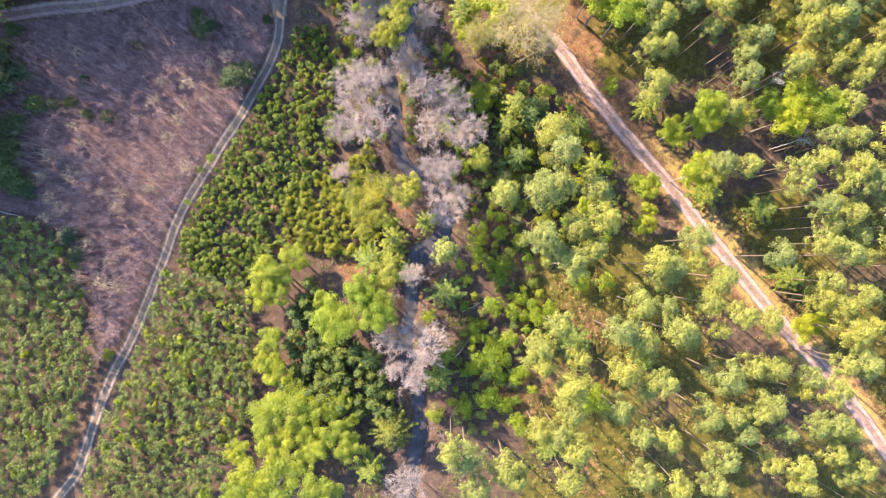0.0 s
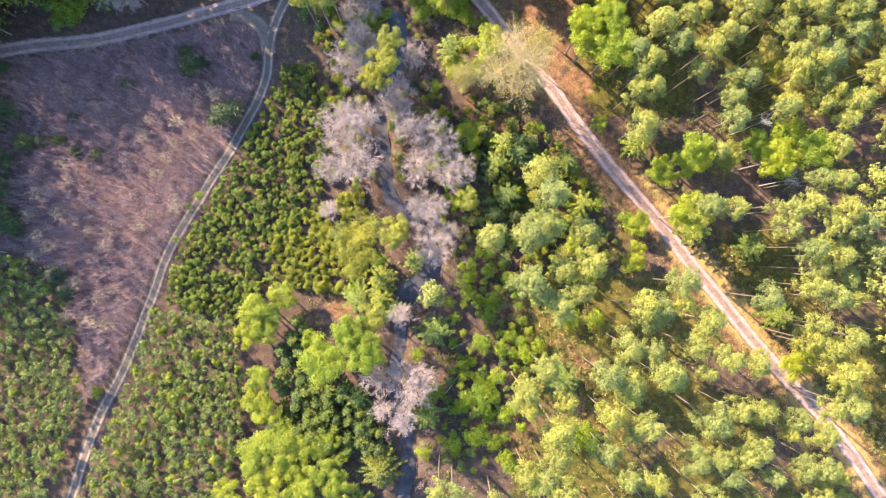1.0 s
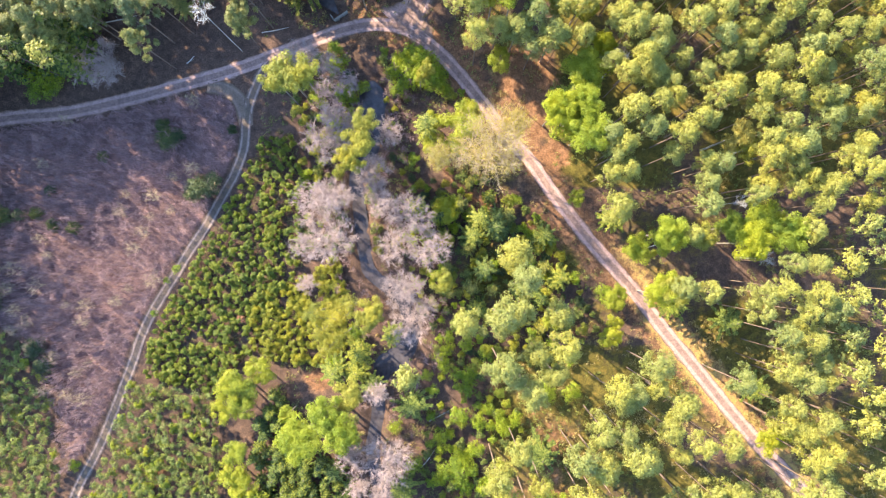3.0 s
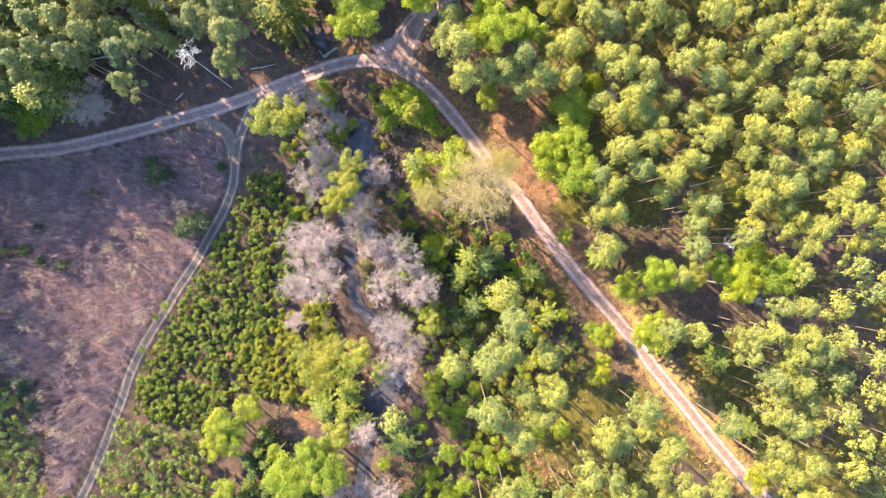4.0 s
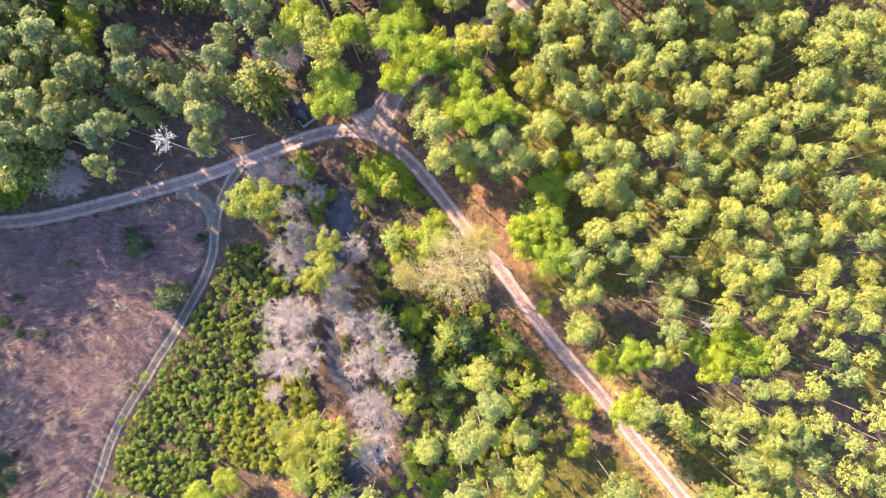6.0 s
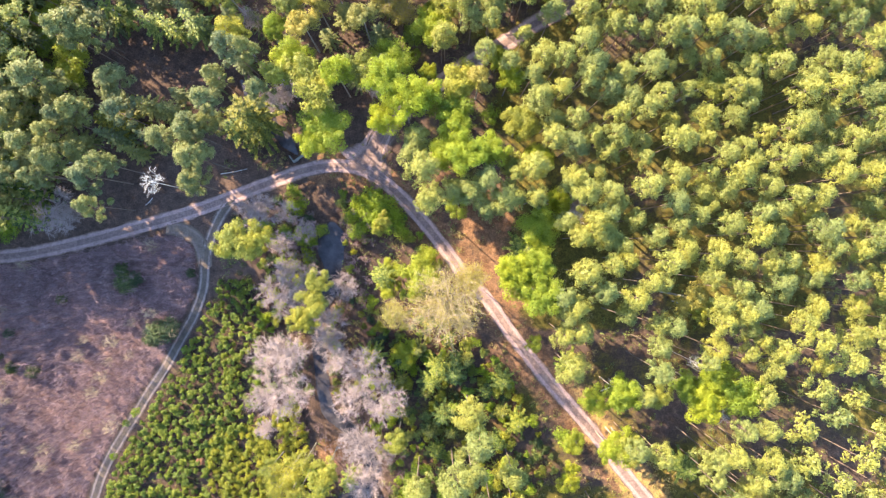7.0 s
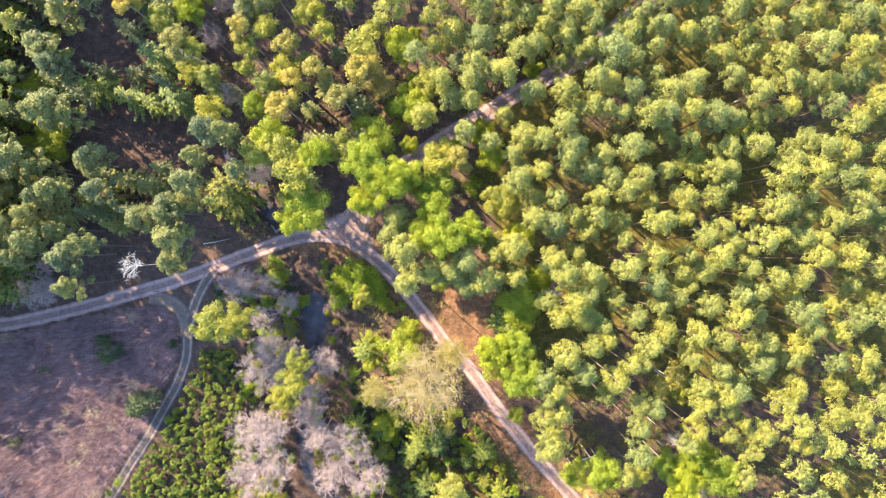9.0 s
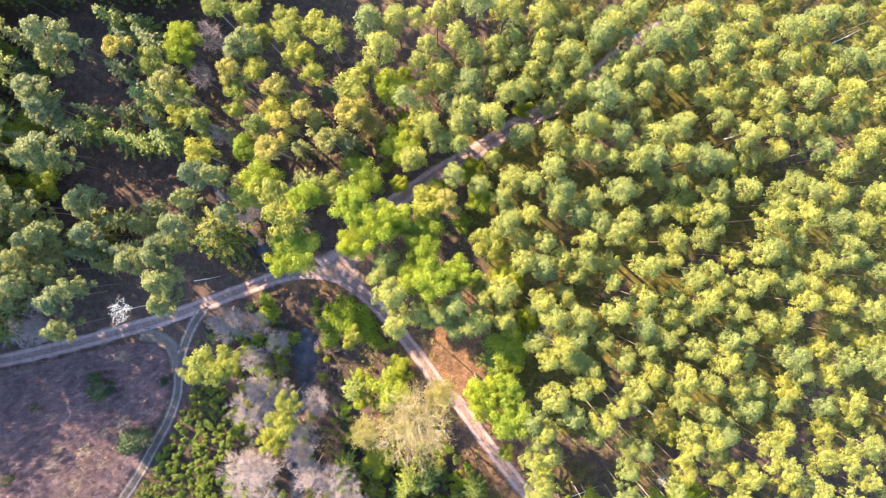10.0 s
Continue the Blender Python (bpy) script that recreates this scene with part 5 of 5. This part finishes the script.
near_pines, far_pines, west_pines = [[]], [], [[]]
for stand in PINE_STANDS:
    for x, y, r, h in stand:
        h += float(np.clip(rng.normal(0, 1.7), -3.2, 3.0))
        (west_pines[0] if x < -8 and y > 60 else near_pines[0] if 2 < x < 92 and y > -46 and y < 128 and len(near_pines[0]) < 298 else far_pines).append((x, y, r, h))
gaps = [(x, y, r) for s in (PINE_STANDS, LIME_STANDS, BIRCH_STANDS, PALELEAF_STANDS) for t in s for x, y, r, h in t]
for x, y in scatter([(34, 64), (118, 62), (118, 140), (8, 140), (14, 98)], 3.4, 9000):
    if all((x - a) ** 2 + (y - b) ** 2 > (0.62 * r + 2.1) ** 2 for a, b, r in gaps) and distance_to(north_line, np.array([x]), np.array([y]))[0] > 2.7 and not (x < 36 and 74 < y < 92):
        gaps.append((x, y, 2.4))
        far_pines.append((x, y, rng.uniform(2.1, 2.9), rng.uniform(18.5, 21.5)))
for i, (x, y) in enumerate(north_line[::4]):
    if 41 < x < 86 and i % 5 != 4:
        off = 1.9 if i % 2 else 2.8
        far_pines.append((x + 0.56 * off + rng.normal(0, 0.3), y - 0.83 * off + rng.normal(0, 0.3), rng.uniform(2.4, 3.0), rng.uniform(20, 22.5)))
for i, (x, y) in enumerate(north_line[::5]):
    if 18 < x < 62:
        far_pines.append((x - 0.58 * 3.9 + rng.normal(0, 0.3), y + 0.81 * 3.9 + rng.normal(0, 0.3), rng.uniform(2.3, 2.9), rng.uniform(20, 23)))
PINES = [grow_pine(t, c, 2.75, n) for t, c, n in ((26.5, 18, 38), (25.5, 17, 41), (27, 19, 36), (25, 17.5, 42), (26, 17.5, 38), (24.5, 16.5, 40), (26, 18.5, 35))]
plant(PINES, near_pines, 2.75, 24.2)
# these pines carry the needle colour with shade mixed in
WEST_PINES = [grow_pine(t, t - 11.5, 2.75, n, 0.18, 115, SHADED_NEEDLES) for t, n in ((26, 46), (25, 50), (26.5, 44))]
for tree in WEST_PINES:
    tagged(tree, "pine in the shaded forest above the road, needles coloured darker and bluer for shade", "pine tree", "pines of the shaded forest")
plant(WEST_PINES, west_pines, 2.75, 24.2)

LIMES = [grow_broadleaf("broadleaf_tree", "broadleaf tree in bright yellow-green young leaf", "tree", "young-leaved trees", t, 3.1, n, FRESH_LEAVES, GREY_BARK) for t, n in ((14, 26), (15, 30), (13, 24))]
plant(LIMES, LIME_STANDS, 2.5, 14)
LOWS = [grow_broadleaf("small_broadleaf_tree", "low broadleaf tree with fresh yellow-green leaves", "tree", "low broadleaf trees", t, 2.8, n, YOUNG_LEAVES, GREY_BARK, 0.108, 300, 0.9) for t, n in ((8, 22), (7.5, 26), (8.5, 20), (8, 18))]
plant(LOWS, LOWLIME_STANDS, 3.15, 8.2)
PALES = [grow_broadleaf("pale_tree", "tree with pale yellow-green spring foliage beside the creek", "tree", "pale trees by the creek", 16, 3.0, 24, PALE_LEAVES, GREY_BARK)]
plant(PALES, PALELEAF_STANDS, 2.7, 16)
plant([grow_broadleaf("pale_shrub_tree", "small pale-leaved tree above a green thicket", "tree", "", 8.5, 2.2, 16, PALE_LEAVES, GREY_BARK)], PALETOP_STANDS, 2.2, 8.5)
BIRCHES = [grow_broadleaf("birch_tree", "slender birch with yellowish spring leaves", "birch tree", "birches", t, 2.5, n, leaf, BIRCH_BARK, 0.13, 215, 1.1) for t, n, leaf in ((18, 18, BIRCH_LEAVES), (19, 22, TAN_BIRCH_LEAVES), (17, 20, BIRCH_LEAVES), (18, 17, PALE_LEAVES))]
plant(BIRCHES, BIRCH_STANDS, 2.5, 18)
SPRUCES = [grow_spruce(t, 3.1, 5, 0.17, 0.075) for t in (14, 12, 15)]
broad = [s for t in SPRUCE_STANDS for s in t if s[2] > 5]
plant(SPRUCES, [[s for s in t if s not in broad] for t in SPRUCE_STANDS], 2.7, 13)
plant([grow_broad_spruce()], [broad], 4.4, 15)
# a shaded lower storey of spruces under the western pines, thickened to shade the roads
lower = [(x, y) for x, y in scatter([(-92, 74), (-60, 80), (-30, 88), (-26, 104), (-40, 132), (-92, 132)], 5.8, 2500) if distance_to(road_line, np.array([x]), np.array([y]))[0] > 5.5 and not (-53 < x < -36 and 94 < y < 111) and not (x < -57 and 92 < y < 104) and not (-62 < x < -50 and y > 117)]
lower += [(x, y) for x, y in scatter([(-24, 88), (-6, 88), (6, 100), (6, 122), (-24, 112)], 6.0, 600) if distance_to(north_line, np.array([x]), np.array([y]))[0] > 5]
# added for the shade they cast on the north road
lower += scatter([(16, 111), (30, 114), (44, 122), (60, 132), (50, 138), (20, 126)], 4.6, 600)
lower += [(-46.0, 84.0), (-50.5, 80.5), (-43.0, 89.5), (-57.0, 93.0)]
# their needle colour has the shade darkened into it too
plant([grow_spruce(t, 3.0, 9, 0.30, 0.11, SHADED_NEEDLES) for t in (13, 12)], [[(x, y, rng.uniform(2.0, 3.1), rng.uniform(9, 18 if x < -20 else 13)) for x, y in lower]], 2.7, 12.5)
BARES = [grow_bare("bare_tree", "leafless pale-grey tree with fine twigs by the creek", "tree", "leafless trees by the creek", t, 4.4, PALE_TWIGS, PALE_TWIGS, f, 10, 15, fine=0.021) for t, f in ((17, 16), (16, 14), (18, 17))]
plant(BARES, BARE_STANDS, 4.3, 16.5)
plant([grow_bare("oak_tree", "broad tree with tan catkins just coming into leaf", "tree", "", 18, 8.5, BROWN_TWIGS, BROWN_TWIGS, 26, 9, 8, CATKINS, 4, 0.10, thick=0.28, fine=0.02, forks=3)], OAK_STANDS, 9.0, 18)
plant([grow_bare("catkin_tree", "small tan tree hardly in leaf", "tree", "tan trees", 15, 3.6, BROWN_TWIGS, BROWN_TWIGS, 14, 8, 8, CATKINS, 7, 0.10)], TAN_STANDS, 3.8, 15)
plant([grow_bare("dead_tree", "dead white leafless tree among the pines", "dead tree", "dead trees", 26, 2.2, DEAD_WOOD, DEAD_WOOD, 10, 6, 6, thick=0.09, fine=0.016, high=True)], DEAD_STANDS, 2.6, 26)
BUSHES = [grow_shrub("green_bush", "bright green leafy bush on the forest floor", "bushes", t, 2.2, SHRUB_LEAVES) for t in (3.0, 3.8, 2.6)]
in_field = [s for t in BUSH_STANDS for s in t if inside(s[0], s[1], FIELD)]
plant(BUSHES, [[s for s in t if s not in in_field] for t in BUSH_STANDS], 2.45, 3.8)
plant([grow_shrub("dark_bush", "dark green bush standing in the leafless thicket", "bushes of the field", 3.6, 2.2, DARK_THICKET, 14, 0.13, 240)], [in_field, [(x, y, r, 1.6 + 0.9 * r) for x, y, r in DARK_BUSHES]], 2.2, 3.6)
plant([grow_broadleaf("willow_tree", "slender willow in yellow spring leaf by the creek", "willow tree", "willows", 17, 2.9, 26, WILLOW_LEAVES, GREY_BARK, 0.10, 95, 1.2)], SAPLING_STANDS, 2.7, 17)

# ---- plantation and thickets ----
plant([grow_shrub("bright_bush", "bright yellow-green bush in the olive thicket", "bushes of the thicket", 4.6, 1.4, YOUNG_LEAVES, 7, 0.18, 70)], [[(x, y, rng.uniform(0.9, 1.5)) for x, y in scatter(THICKET_EAST, 3.6, 2500) if y > -46], [(x, y, rng.uniform(0.9, 1.4)) for x, y in scatter(THICKET_WEST, 9.0, 600)]], 1.5, tall=(0.8, 1.15))
plant([grow_shrub("dead_pine", "small dead pine with rust-red needles in the plantation", "", 2.2, 1.2, DRY_LEAVES, 6, 0.18, 60)], [[(-38.7, 9.9, 1.35)]], 1.3)
PLANTED = [grow_shrub("planted_pine", "knee-high to man-high planted young pine", "rows of young pines", t, 1.0, PLANTED_NEEDLES, 8, 0.115, 110) for t in (2.4, 2.8, 2.1, 2.6)]
plant(PLANTED, [[(x, y, rng.uniform(0.6, 1.0) * rng.uniform(1.0, 1.5)) for x, y in scatter(YOUNG_PINES, 1.36, 12000) if noise.noise((x * 0.3, y * 0.3, 6)) > -0.4]], 1.12, tall=(0.75, 1.25))
weeds = [clump((x, y, 0.25), (0.5, 0.5, 0.35), 18, 0.13, 0.4, 0.0, 0.6) for x, y in scatter(YOUNG_PINES, 0.68, 11000) if noise.noise((x * 0.22, y * 0.22, 61)) > -0.42]
tagged(new("plantation_weeds", mesh_of("plantation_weeds", *join(weeds), THICKET_LEAVES)), "low weeds and moss between the planted pines", "undergrowth", kind="stuff")
BROOMS = [grow_shrub("broom_bush", "low yellow-green bush in the clearing by the creek", "low yellow bushes", t, 1.0, BROOM_LEAVES, 7, 0.10, 110) for t in (1.9, 2.3)]
plant(BROOMS, [[(x, y, rng.uniform(0.85, 1.5)) for x, y in scatter(BROOM_PATCH, 1.35, 8000) if noise.noise((x * 0.25, y * 0.25, 16)) > -0.42]], 1.12, tall=(0.7, 1.3))
plant([grow_spruce(7.5, 1.5, 6, 0.2, 0.085, DARK_NEEDLES)], [[(x, y, rng.uniform(1.3, 2.2)) for x, y in scatter(CONIFER_PATCH, 2.2)]], 1.5, tall=(0.7, 1.25))


def build_thicket(name, label, outline, gap, tall, leaf, holes):
    """Many small round crowns, each with its own shade of green and dark gaps between."""
    pieces, own = [], []
    for x, y in scatter(outline, gap, 16000):
        if noise.noise((x * 0.16, y * 0.16, 12)) > holes:
            continue
        h = rng.uniform(*tall) * (0.95 + 0.4 * noise.noise((x * 0.2, y * 0.2, 2)))
        s = rng.uniform(0.75, 1.25)
        shade = rng.random()
        for k in range(4):
            a = rng.uniform(0, 6.28)
            c = (x + math.cos(a) * s * 0.45, y + math.sin(a) * s * 0.45, h - s * rng.uniform(0.2, 0.9))
            pieces.append(clump(c, (s * 0.55, s * 0.55, s * 0.55), 44, 0.125, 0.6, 0.15, 0.45))
            own.append(np.full(len(pieces[-1][0]), shade))
    me = mesh_of(name, *join(pieces), leaf)
    me.attributes.new("tree", "FLOAT", "POINT").data.foreach_set("value", np.concatenate(own).astype(np.float32))
    tagged(new(name, me), label, "thicket", kind="stuff")


build_thicket("thicket_east", "dense olive-green thicket of young broadleaf trees", THICKET_EAST, 1.08, (2.0, 5.6), THICKET_LEAVES, 0.52)
build_thicket("thicket_west", "dense olive-green thicket beside the rutted track", THICKET_WEST, 1.08, (2.2, 6.4), THICKET_LEAVES, 0.7)


def build_heath():
    twigs = []
    for x, y in scatter(FIELD, 1.15, 16000):
        h = rng.uniform(3.2, 6.2) * (0.85 + 0.4 * noise.noise((x * 0.1, y * 0.1, 5)))
        for s in range(8):
            a = rng.uniform(0, 6.28)
            reach = rng.uniform(0.15, 0.8)
            o, g = Vector((x, y, 0.2)), Vector((x + math.cos(a) * reach, y + math.sin(a) * reach, h * rng.uniform(0.7, 1.05)))
            twigs.append((o, g))
            for _ in range(3):
                p = o.lerp(g, rng.uniform(0.45, 1.0))
                twigs.append((p, p + Vector((rng.normal(0, 0.5), rng.normal(0, 0.5), rng.uniform(0.1, 0.8)))))
    tagged(new("leafless_thicket", mesh_of("leafless_thicket", *twig_mesh(twigs, 0.03, 2), HEATH_TWIGS)), "leafless brownish thicket of young trees with fine twigs", "thicket", kind="stuff")


build_heath()
HEATH_SHRUBS = [grow_bare("leafless_shrub", "pale leafless shrub standing in the brown thicket", "shrub", "leafless shrubs", t, 1.9, bark, bark, 11, 5, 5, thick=0.06, fine=0.02, split=False) for t, bark in ((6.4, BROWN_TWIGS), (6.8, HEATH_TWIGS), (6.0, BROWN_TWIGS))]
plant(HEATH_SHRUBS, [[(x, y, rng.uniform(1.4, 2.4)) for x, y in scatter(FIELD, 3.4, 3000) if noise.noise((x * 0.07, y * 0.07, 8)) + (30 - y) * 0.012 > 0.0 and x > -92]], 2.0, tall=(0.8, 1.1))

bank = [(x, y) for x, y in scatter([(-24, -45), (12, -45), (12, 66), (-24, 66)], 2.2, 3500) if 2.6 < distance_to(creek_line[::2], np.array([x]), np.array([y]))[0] < 8.5 and not inside(x, y, YOUNG_PINES)]
pond_side = [(x, y) for x, y in scatter([(-24, 50), (-6, 48), (6, 44), (4, 58), (-2, 70), (-20, 72)], 2.3, 900) if distance_to(creek_line[::2], np.array([x]), np.array([y]))[0] > 3.6 and distance_to(road_line, np.array([x]), np.array([y]))[0] > 3 and noise.noise((x * 0.2, y * 0.2, 71)) > -0.1]
plant([grow_bare("bank_shrub", "low leafless grey shrub on the creek bank", "shrub", "shrubs on the creek bank", 2.6, 1.5, GREY_BARK, HEATH_TWIGS, 8, 4, 5, thick=0.04, fine=0.03, split=False)], [[(x, y, rng.uniform(1.0, 1.9)) for x, y in bank[:150] + pond_side]], 1.7, tall=(0.7, 1.7))
glade = [(x, y) for x, y in scatter([(-2, 2), (34, -4), (44, 8), (30, 34), (14, 44), (-4, 48), (-24, 60), (-26, 26), (-6, 24)], 1.85, 3600) if distance_to(road_line, np.array([x]), np.array([y]))[0] > 3 and distance_to(creek_line[::2], np.array([x]), np.array([y]))[0] > 3 and noise.noise((x * 0.12, y * 0.12, 41)) > -0.24]
verge = [(x, y) for x, y in scatter([(-31, 66), (-18, 72), (-5, 74), (2, 66), (-5, 50), (-24, 52)], 2.2, 1500) if distance_to(road_line, np.array([x]), np.array([y]))[0] > 3 and distance_to(creek_line[::2], np.array([x]), np.array([y]))[0] > 3.4]
roadside = [(x, y) for x, y in scatter([(-4, 70), (14, 54), (20, 58), (2, 76)], 1.7, 900) if 2.4 < distance_to(road_line, np.array([x]), np.array([y]))[0] < 6 and x * 0.755 + y * 0.656 < 54]
plant([grow_spruce(t, 1.9, 6, 0.17, 0.08, leaf) for t, leaf in ((6.5, OLIVE_NEEDLES), (5.5, DARK_NEEDLES))], [[(x, y, rng.uniform(1.3, 2.5)) for x, y in scatter([(4, 24), (10, 44), (18, 40), (31, 26), (30, 8), (14, 6)], 4.6, 900)]], 1.8, tall=(0.8, 1.2))
plant([grow_shrub("low_bush", "low green bush between the trees of the glade", "low green bushes", t, 1.4, leaf, 8, 0.12, 110) for t, leaf in ((1.8, THICKET_LEAVES), (2.4, SHRUB_LEAVES), (1.6, DARK_THICKET), (2.6, BROOM_LEAVES))], [[(x, y, rng.uniform(0.8, 1.9)) for x, y in glade + verge + roadside]], 1.55, tall=(0.7, 1.4))
hollow = [(x, y) for x, y in scatter([(6, -2), (22, -4), (27, -14), (21, -32), (12, -42), (1, -40), (2, -22)], 2.7, 900) if distance_to(creek_line[::2], np.array([x]), np.array([y]))[0] > 3.2]
plant([grow_shrub("round_bush", "round yellow-green bush in the damp hollow", "bushes of the hollow", 2.6, 1.4, leaf, 8, 0.12, 110) for leaf in (SHRUB_LEAVES, YOUNG_LEAVES, THICKET_LEAVES)], [[(x, y, rng.uniform(0.9, 1.8)) for x, y in hollow]], 1.55, tall=(0.7, 1.5))


def build_undergrowth(name, label, leaf, seed, level, rich, tall, size):
    """Low plants in patches on the forest floor, clear of tracks and water."""
    count = 12000
    x, y = rng.uniform(-34, 108, count), rng.uniform(-64, 142, count)
    clear = np.minimum.reduce([distance_to(l[::2], x, y) for l in (road_line, north_line, birch_line, east_line)])
    wet = distance_to(creek_line[::2], x, y)
    pieces = []
    for a, b, c, d in zip(x, y, clear, wet):
        if c < 2.0 or d < 2.4 or inside(a, b, YOUNG_PINES) or inside(a, b, FIELD):
            continue
        if noise.noise((a * 0.09, b * 0.09, seed)) + 0.35 * noise.noise((a * 0.4, b * 0.4, seed)) + rich(a, b) < level:
            continue
        s, h = rng.uniform(0.35, 0.8), rng.uniform(*tall)
        pieces.append(clump((a, b, h * 0.5), (s, s, h * 0.6), 16, size, 0.4, 0.0, 0.6))
    tagged(new(name, mesh_of(name, *join(pieces), leaf)), label, "undergrowth", kind="stuff")


build_undergrowth("undergrowth", "patches of low green plants on the forest floor", THICKET_LEAVES, 11.0, 0.12, lambda a, b: 0.45 if -8 < a < 20 and 54 < b < 78 else 0.3 if 0 < a < 42 and b < 22 else 0.16 if a < 14 and b > 20 else 0.1 if a < 45 and b < 40 else -0.05, (0.4, 1.5), 0.17)
build_undergrowth("dry_grass", "tufts of dry straw-coloured grass between the trees", DRY_GRASS, 23.0, 0.16, lambda a, b: 0.2 if b < 10 and a > 20 else -0.12, (0.25, 0.6), 0.20)

# ---- the forest goes on round the clearing ----
def edge_forest():
    beyond = [(-108, 64, -72, 150), (-72, 92, -64, 150), (-66, 146, 112, 172), (-104, 150, -20, 186), (112, 40, 140, 172), (88, -20, 140, 40), (80, -72, 140, -20), (20, -76, 80, -62), (-132, 14, -107, 44)]
    stand, planted = [], [(x, y) for s in PINE_STANDS for x, y, r, h in s]
    for x0, y0, x1, y1 in beyond:
        for x, y in scatter([(x0, y0), (x1, y0), (x1, y1), (x0, y1)], 5.4, 900):
            if all((x - a) ** 2 + (y - b) ** 2 > 15 for a, b in planted):
                if distance_to(road_line, np.array([x]), np.array([y]))[0] > 4 and distance_to(north_line, np.array([x]), np.array([y]))[0] > 4:
                    planted.append((x, y))
                    stand.append((x, y, rng.uniform(2.5, 3.5)))
    return stand


def joined_forest(name, label, category, grown, mats, radius, places):
    """The trees past those that are told apart one by one, as real geometry in one mesh."""
    kinds = []
    for tree in grown:
        both = []
        for child in tree.children:
            me = child.data
            v = np.zeros(len(me.vertices) * 3)
            me.vertices.foreach_get("co", v)
            q = np.array([(f[0], f[k], f[k + 1]) for f in (tuple(p.vertices) for p in me.polygons) for k in range(1, len(f) - 1)])
            both.append((v.reshape(-1, 3), q, 0 if child.name.startswith("trunk") else 1))
        kinds.append(both)
    verts, tris, which, own, base = [], [], [], [], 0
    for x, y, r, tall in places:
        s, a, h = r / radius, rng.uniform(0, 6.28), rng.uniform(0.92, 1.06) * tall
        turn = np.array(((math.cos(a) * s, -math.sin(a) * s, 0), (math.sin(a) * s, math.cos(a) * s, 0), (0, 0, h)))
        mark = rng.random()
        for v, q, k in kinds[int(rng.integers(len(kinds)))]:
            verts.append(v @ turn.T + np.array((x, y, 0)))
            tris.append(q + base)
            which.append(np.full(len(q), k))
            own.append(np.full(len(v), mark))
            base += len(v)
    me = mesh_fast(name, np.concatenate(verts), np.concatenate(tris), mats, np.concatenate(which))
    me.attributes.new("tree", "FLOAT", "POINT").data.foreach_set("value", np.concatenate(own).astype(np.float32))
    tagged(new(name, me), label, category, kind="stuff")


joined_forest("pine_forest", "dense stand of tall pines farther off in the forest", "pine forest", PINES, (PINE_BARK, PINE_NEEDLES), 2.75, [(x, y, r, (h + 0.4 * r) / 24.2) for x, y, r, h in far_pines])
EDGE_PINES = [grow_pine(t, 18, 2.75, 18, 0.46, 14) for t in (26, 25)]
edge_places = edge_forest()
plant(EDGE_PINES, [[edge_places.pop(), edge_places.pop(), edge_places.pop()]], 2.75)
MARGIN_PINES = [grow_pine(t, 18, 2.75, 28, 0.25, 32) for t in (26, 25, 24.5)]
plant(MARGIN_PINES, [[edge_places.pop(), edge_places.pop(), edge_places.pop(), edge_places.pop()]], 2.75)
seen = [(x, y, r, 1.0) for x, y, r in edge_places if -97 < x < 121 and -59 < y < 141]
joined_forest("pine_stand", "tall pines along the margin of the forest", "pine forest", MARGIN_PINES, (PINE_BARK, PINE_NEEDLES), 2.75, seen)
joined_forest("outer_forest", "tall pines of the forest beyond the clearing", "pine forest", EDGE_PINES, (PINE_BARK, PINE_NEEDLES), 2.75, [(x, y, r, 1.0) for x, y, r in edge_places if not (-97 < x < 121 and -59 < y < 141)])
# spruces added up-sun, mostly unseen, to block light from field and road
EDGE_SPRUCE = grow_spruce(14, 3.0, 6, 1.0, 0.24, DARK_NEEDLES)
EDGE_SPRUCE.matrix_basis = pose(-80, 118, 0)
shade = [p for q in ((-112, 66, -70, 96), (-100, 96, -76, 150), (-96, 140, -14, 178), (-140, 14, -105, 47), (-150, 56, -98, 84)) for p in scatter([(q[0], q[1]), (q[2], q[1]), (q[2], q[3]), (q[0], q[3])], 4.0, 1600)]
joined_forest("spruce_forest", "dark dense spruces added mostly out of view to shade the field and road", "spruce forest", [EDGE_SPRUCE], (GREY_BARK, DARK_NEEDLES), 2.7, [(x, y, rng.uniform(3.2, 4.4), 1.7) for x, y in shade])
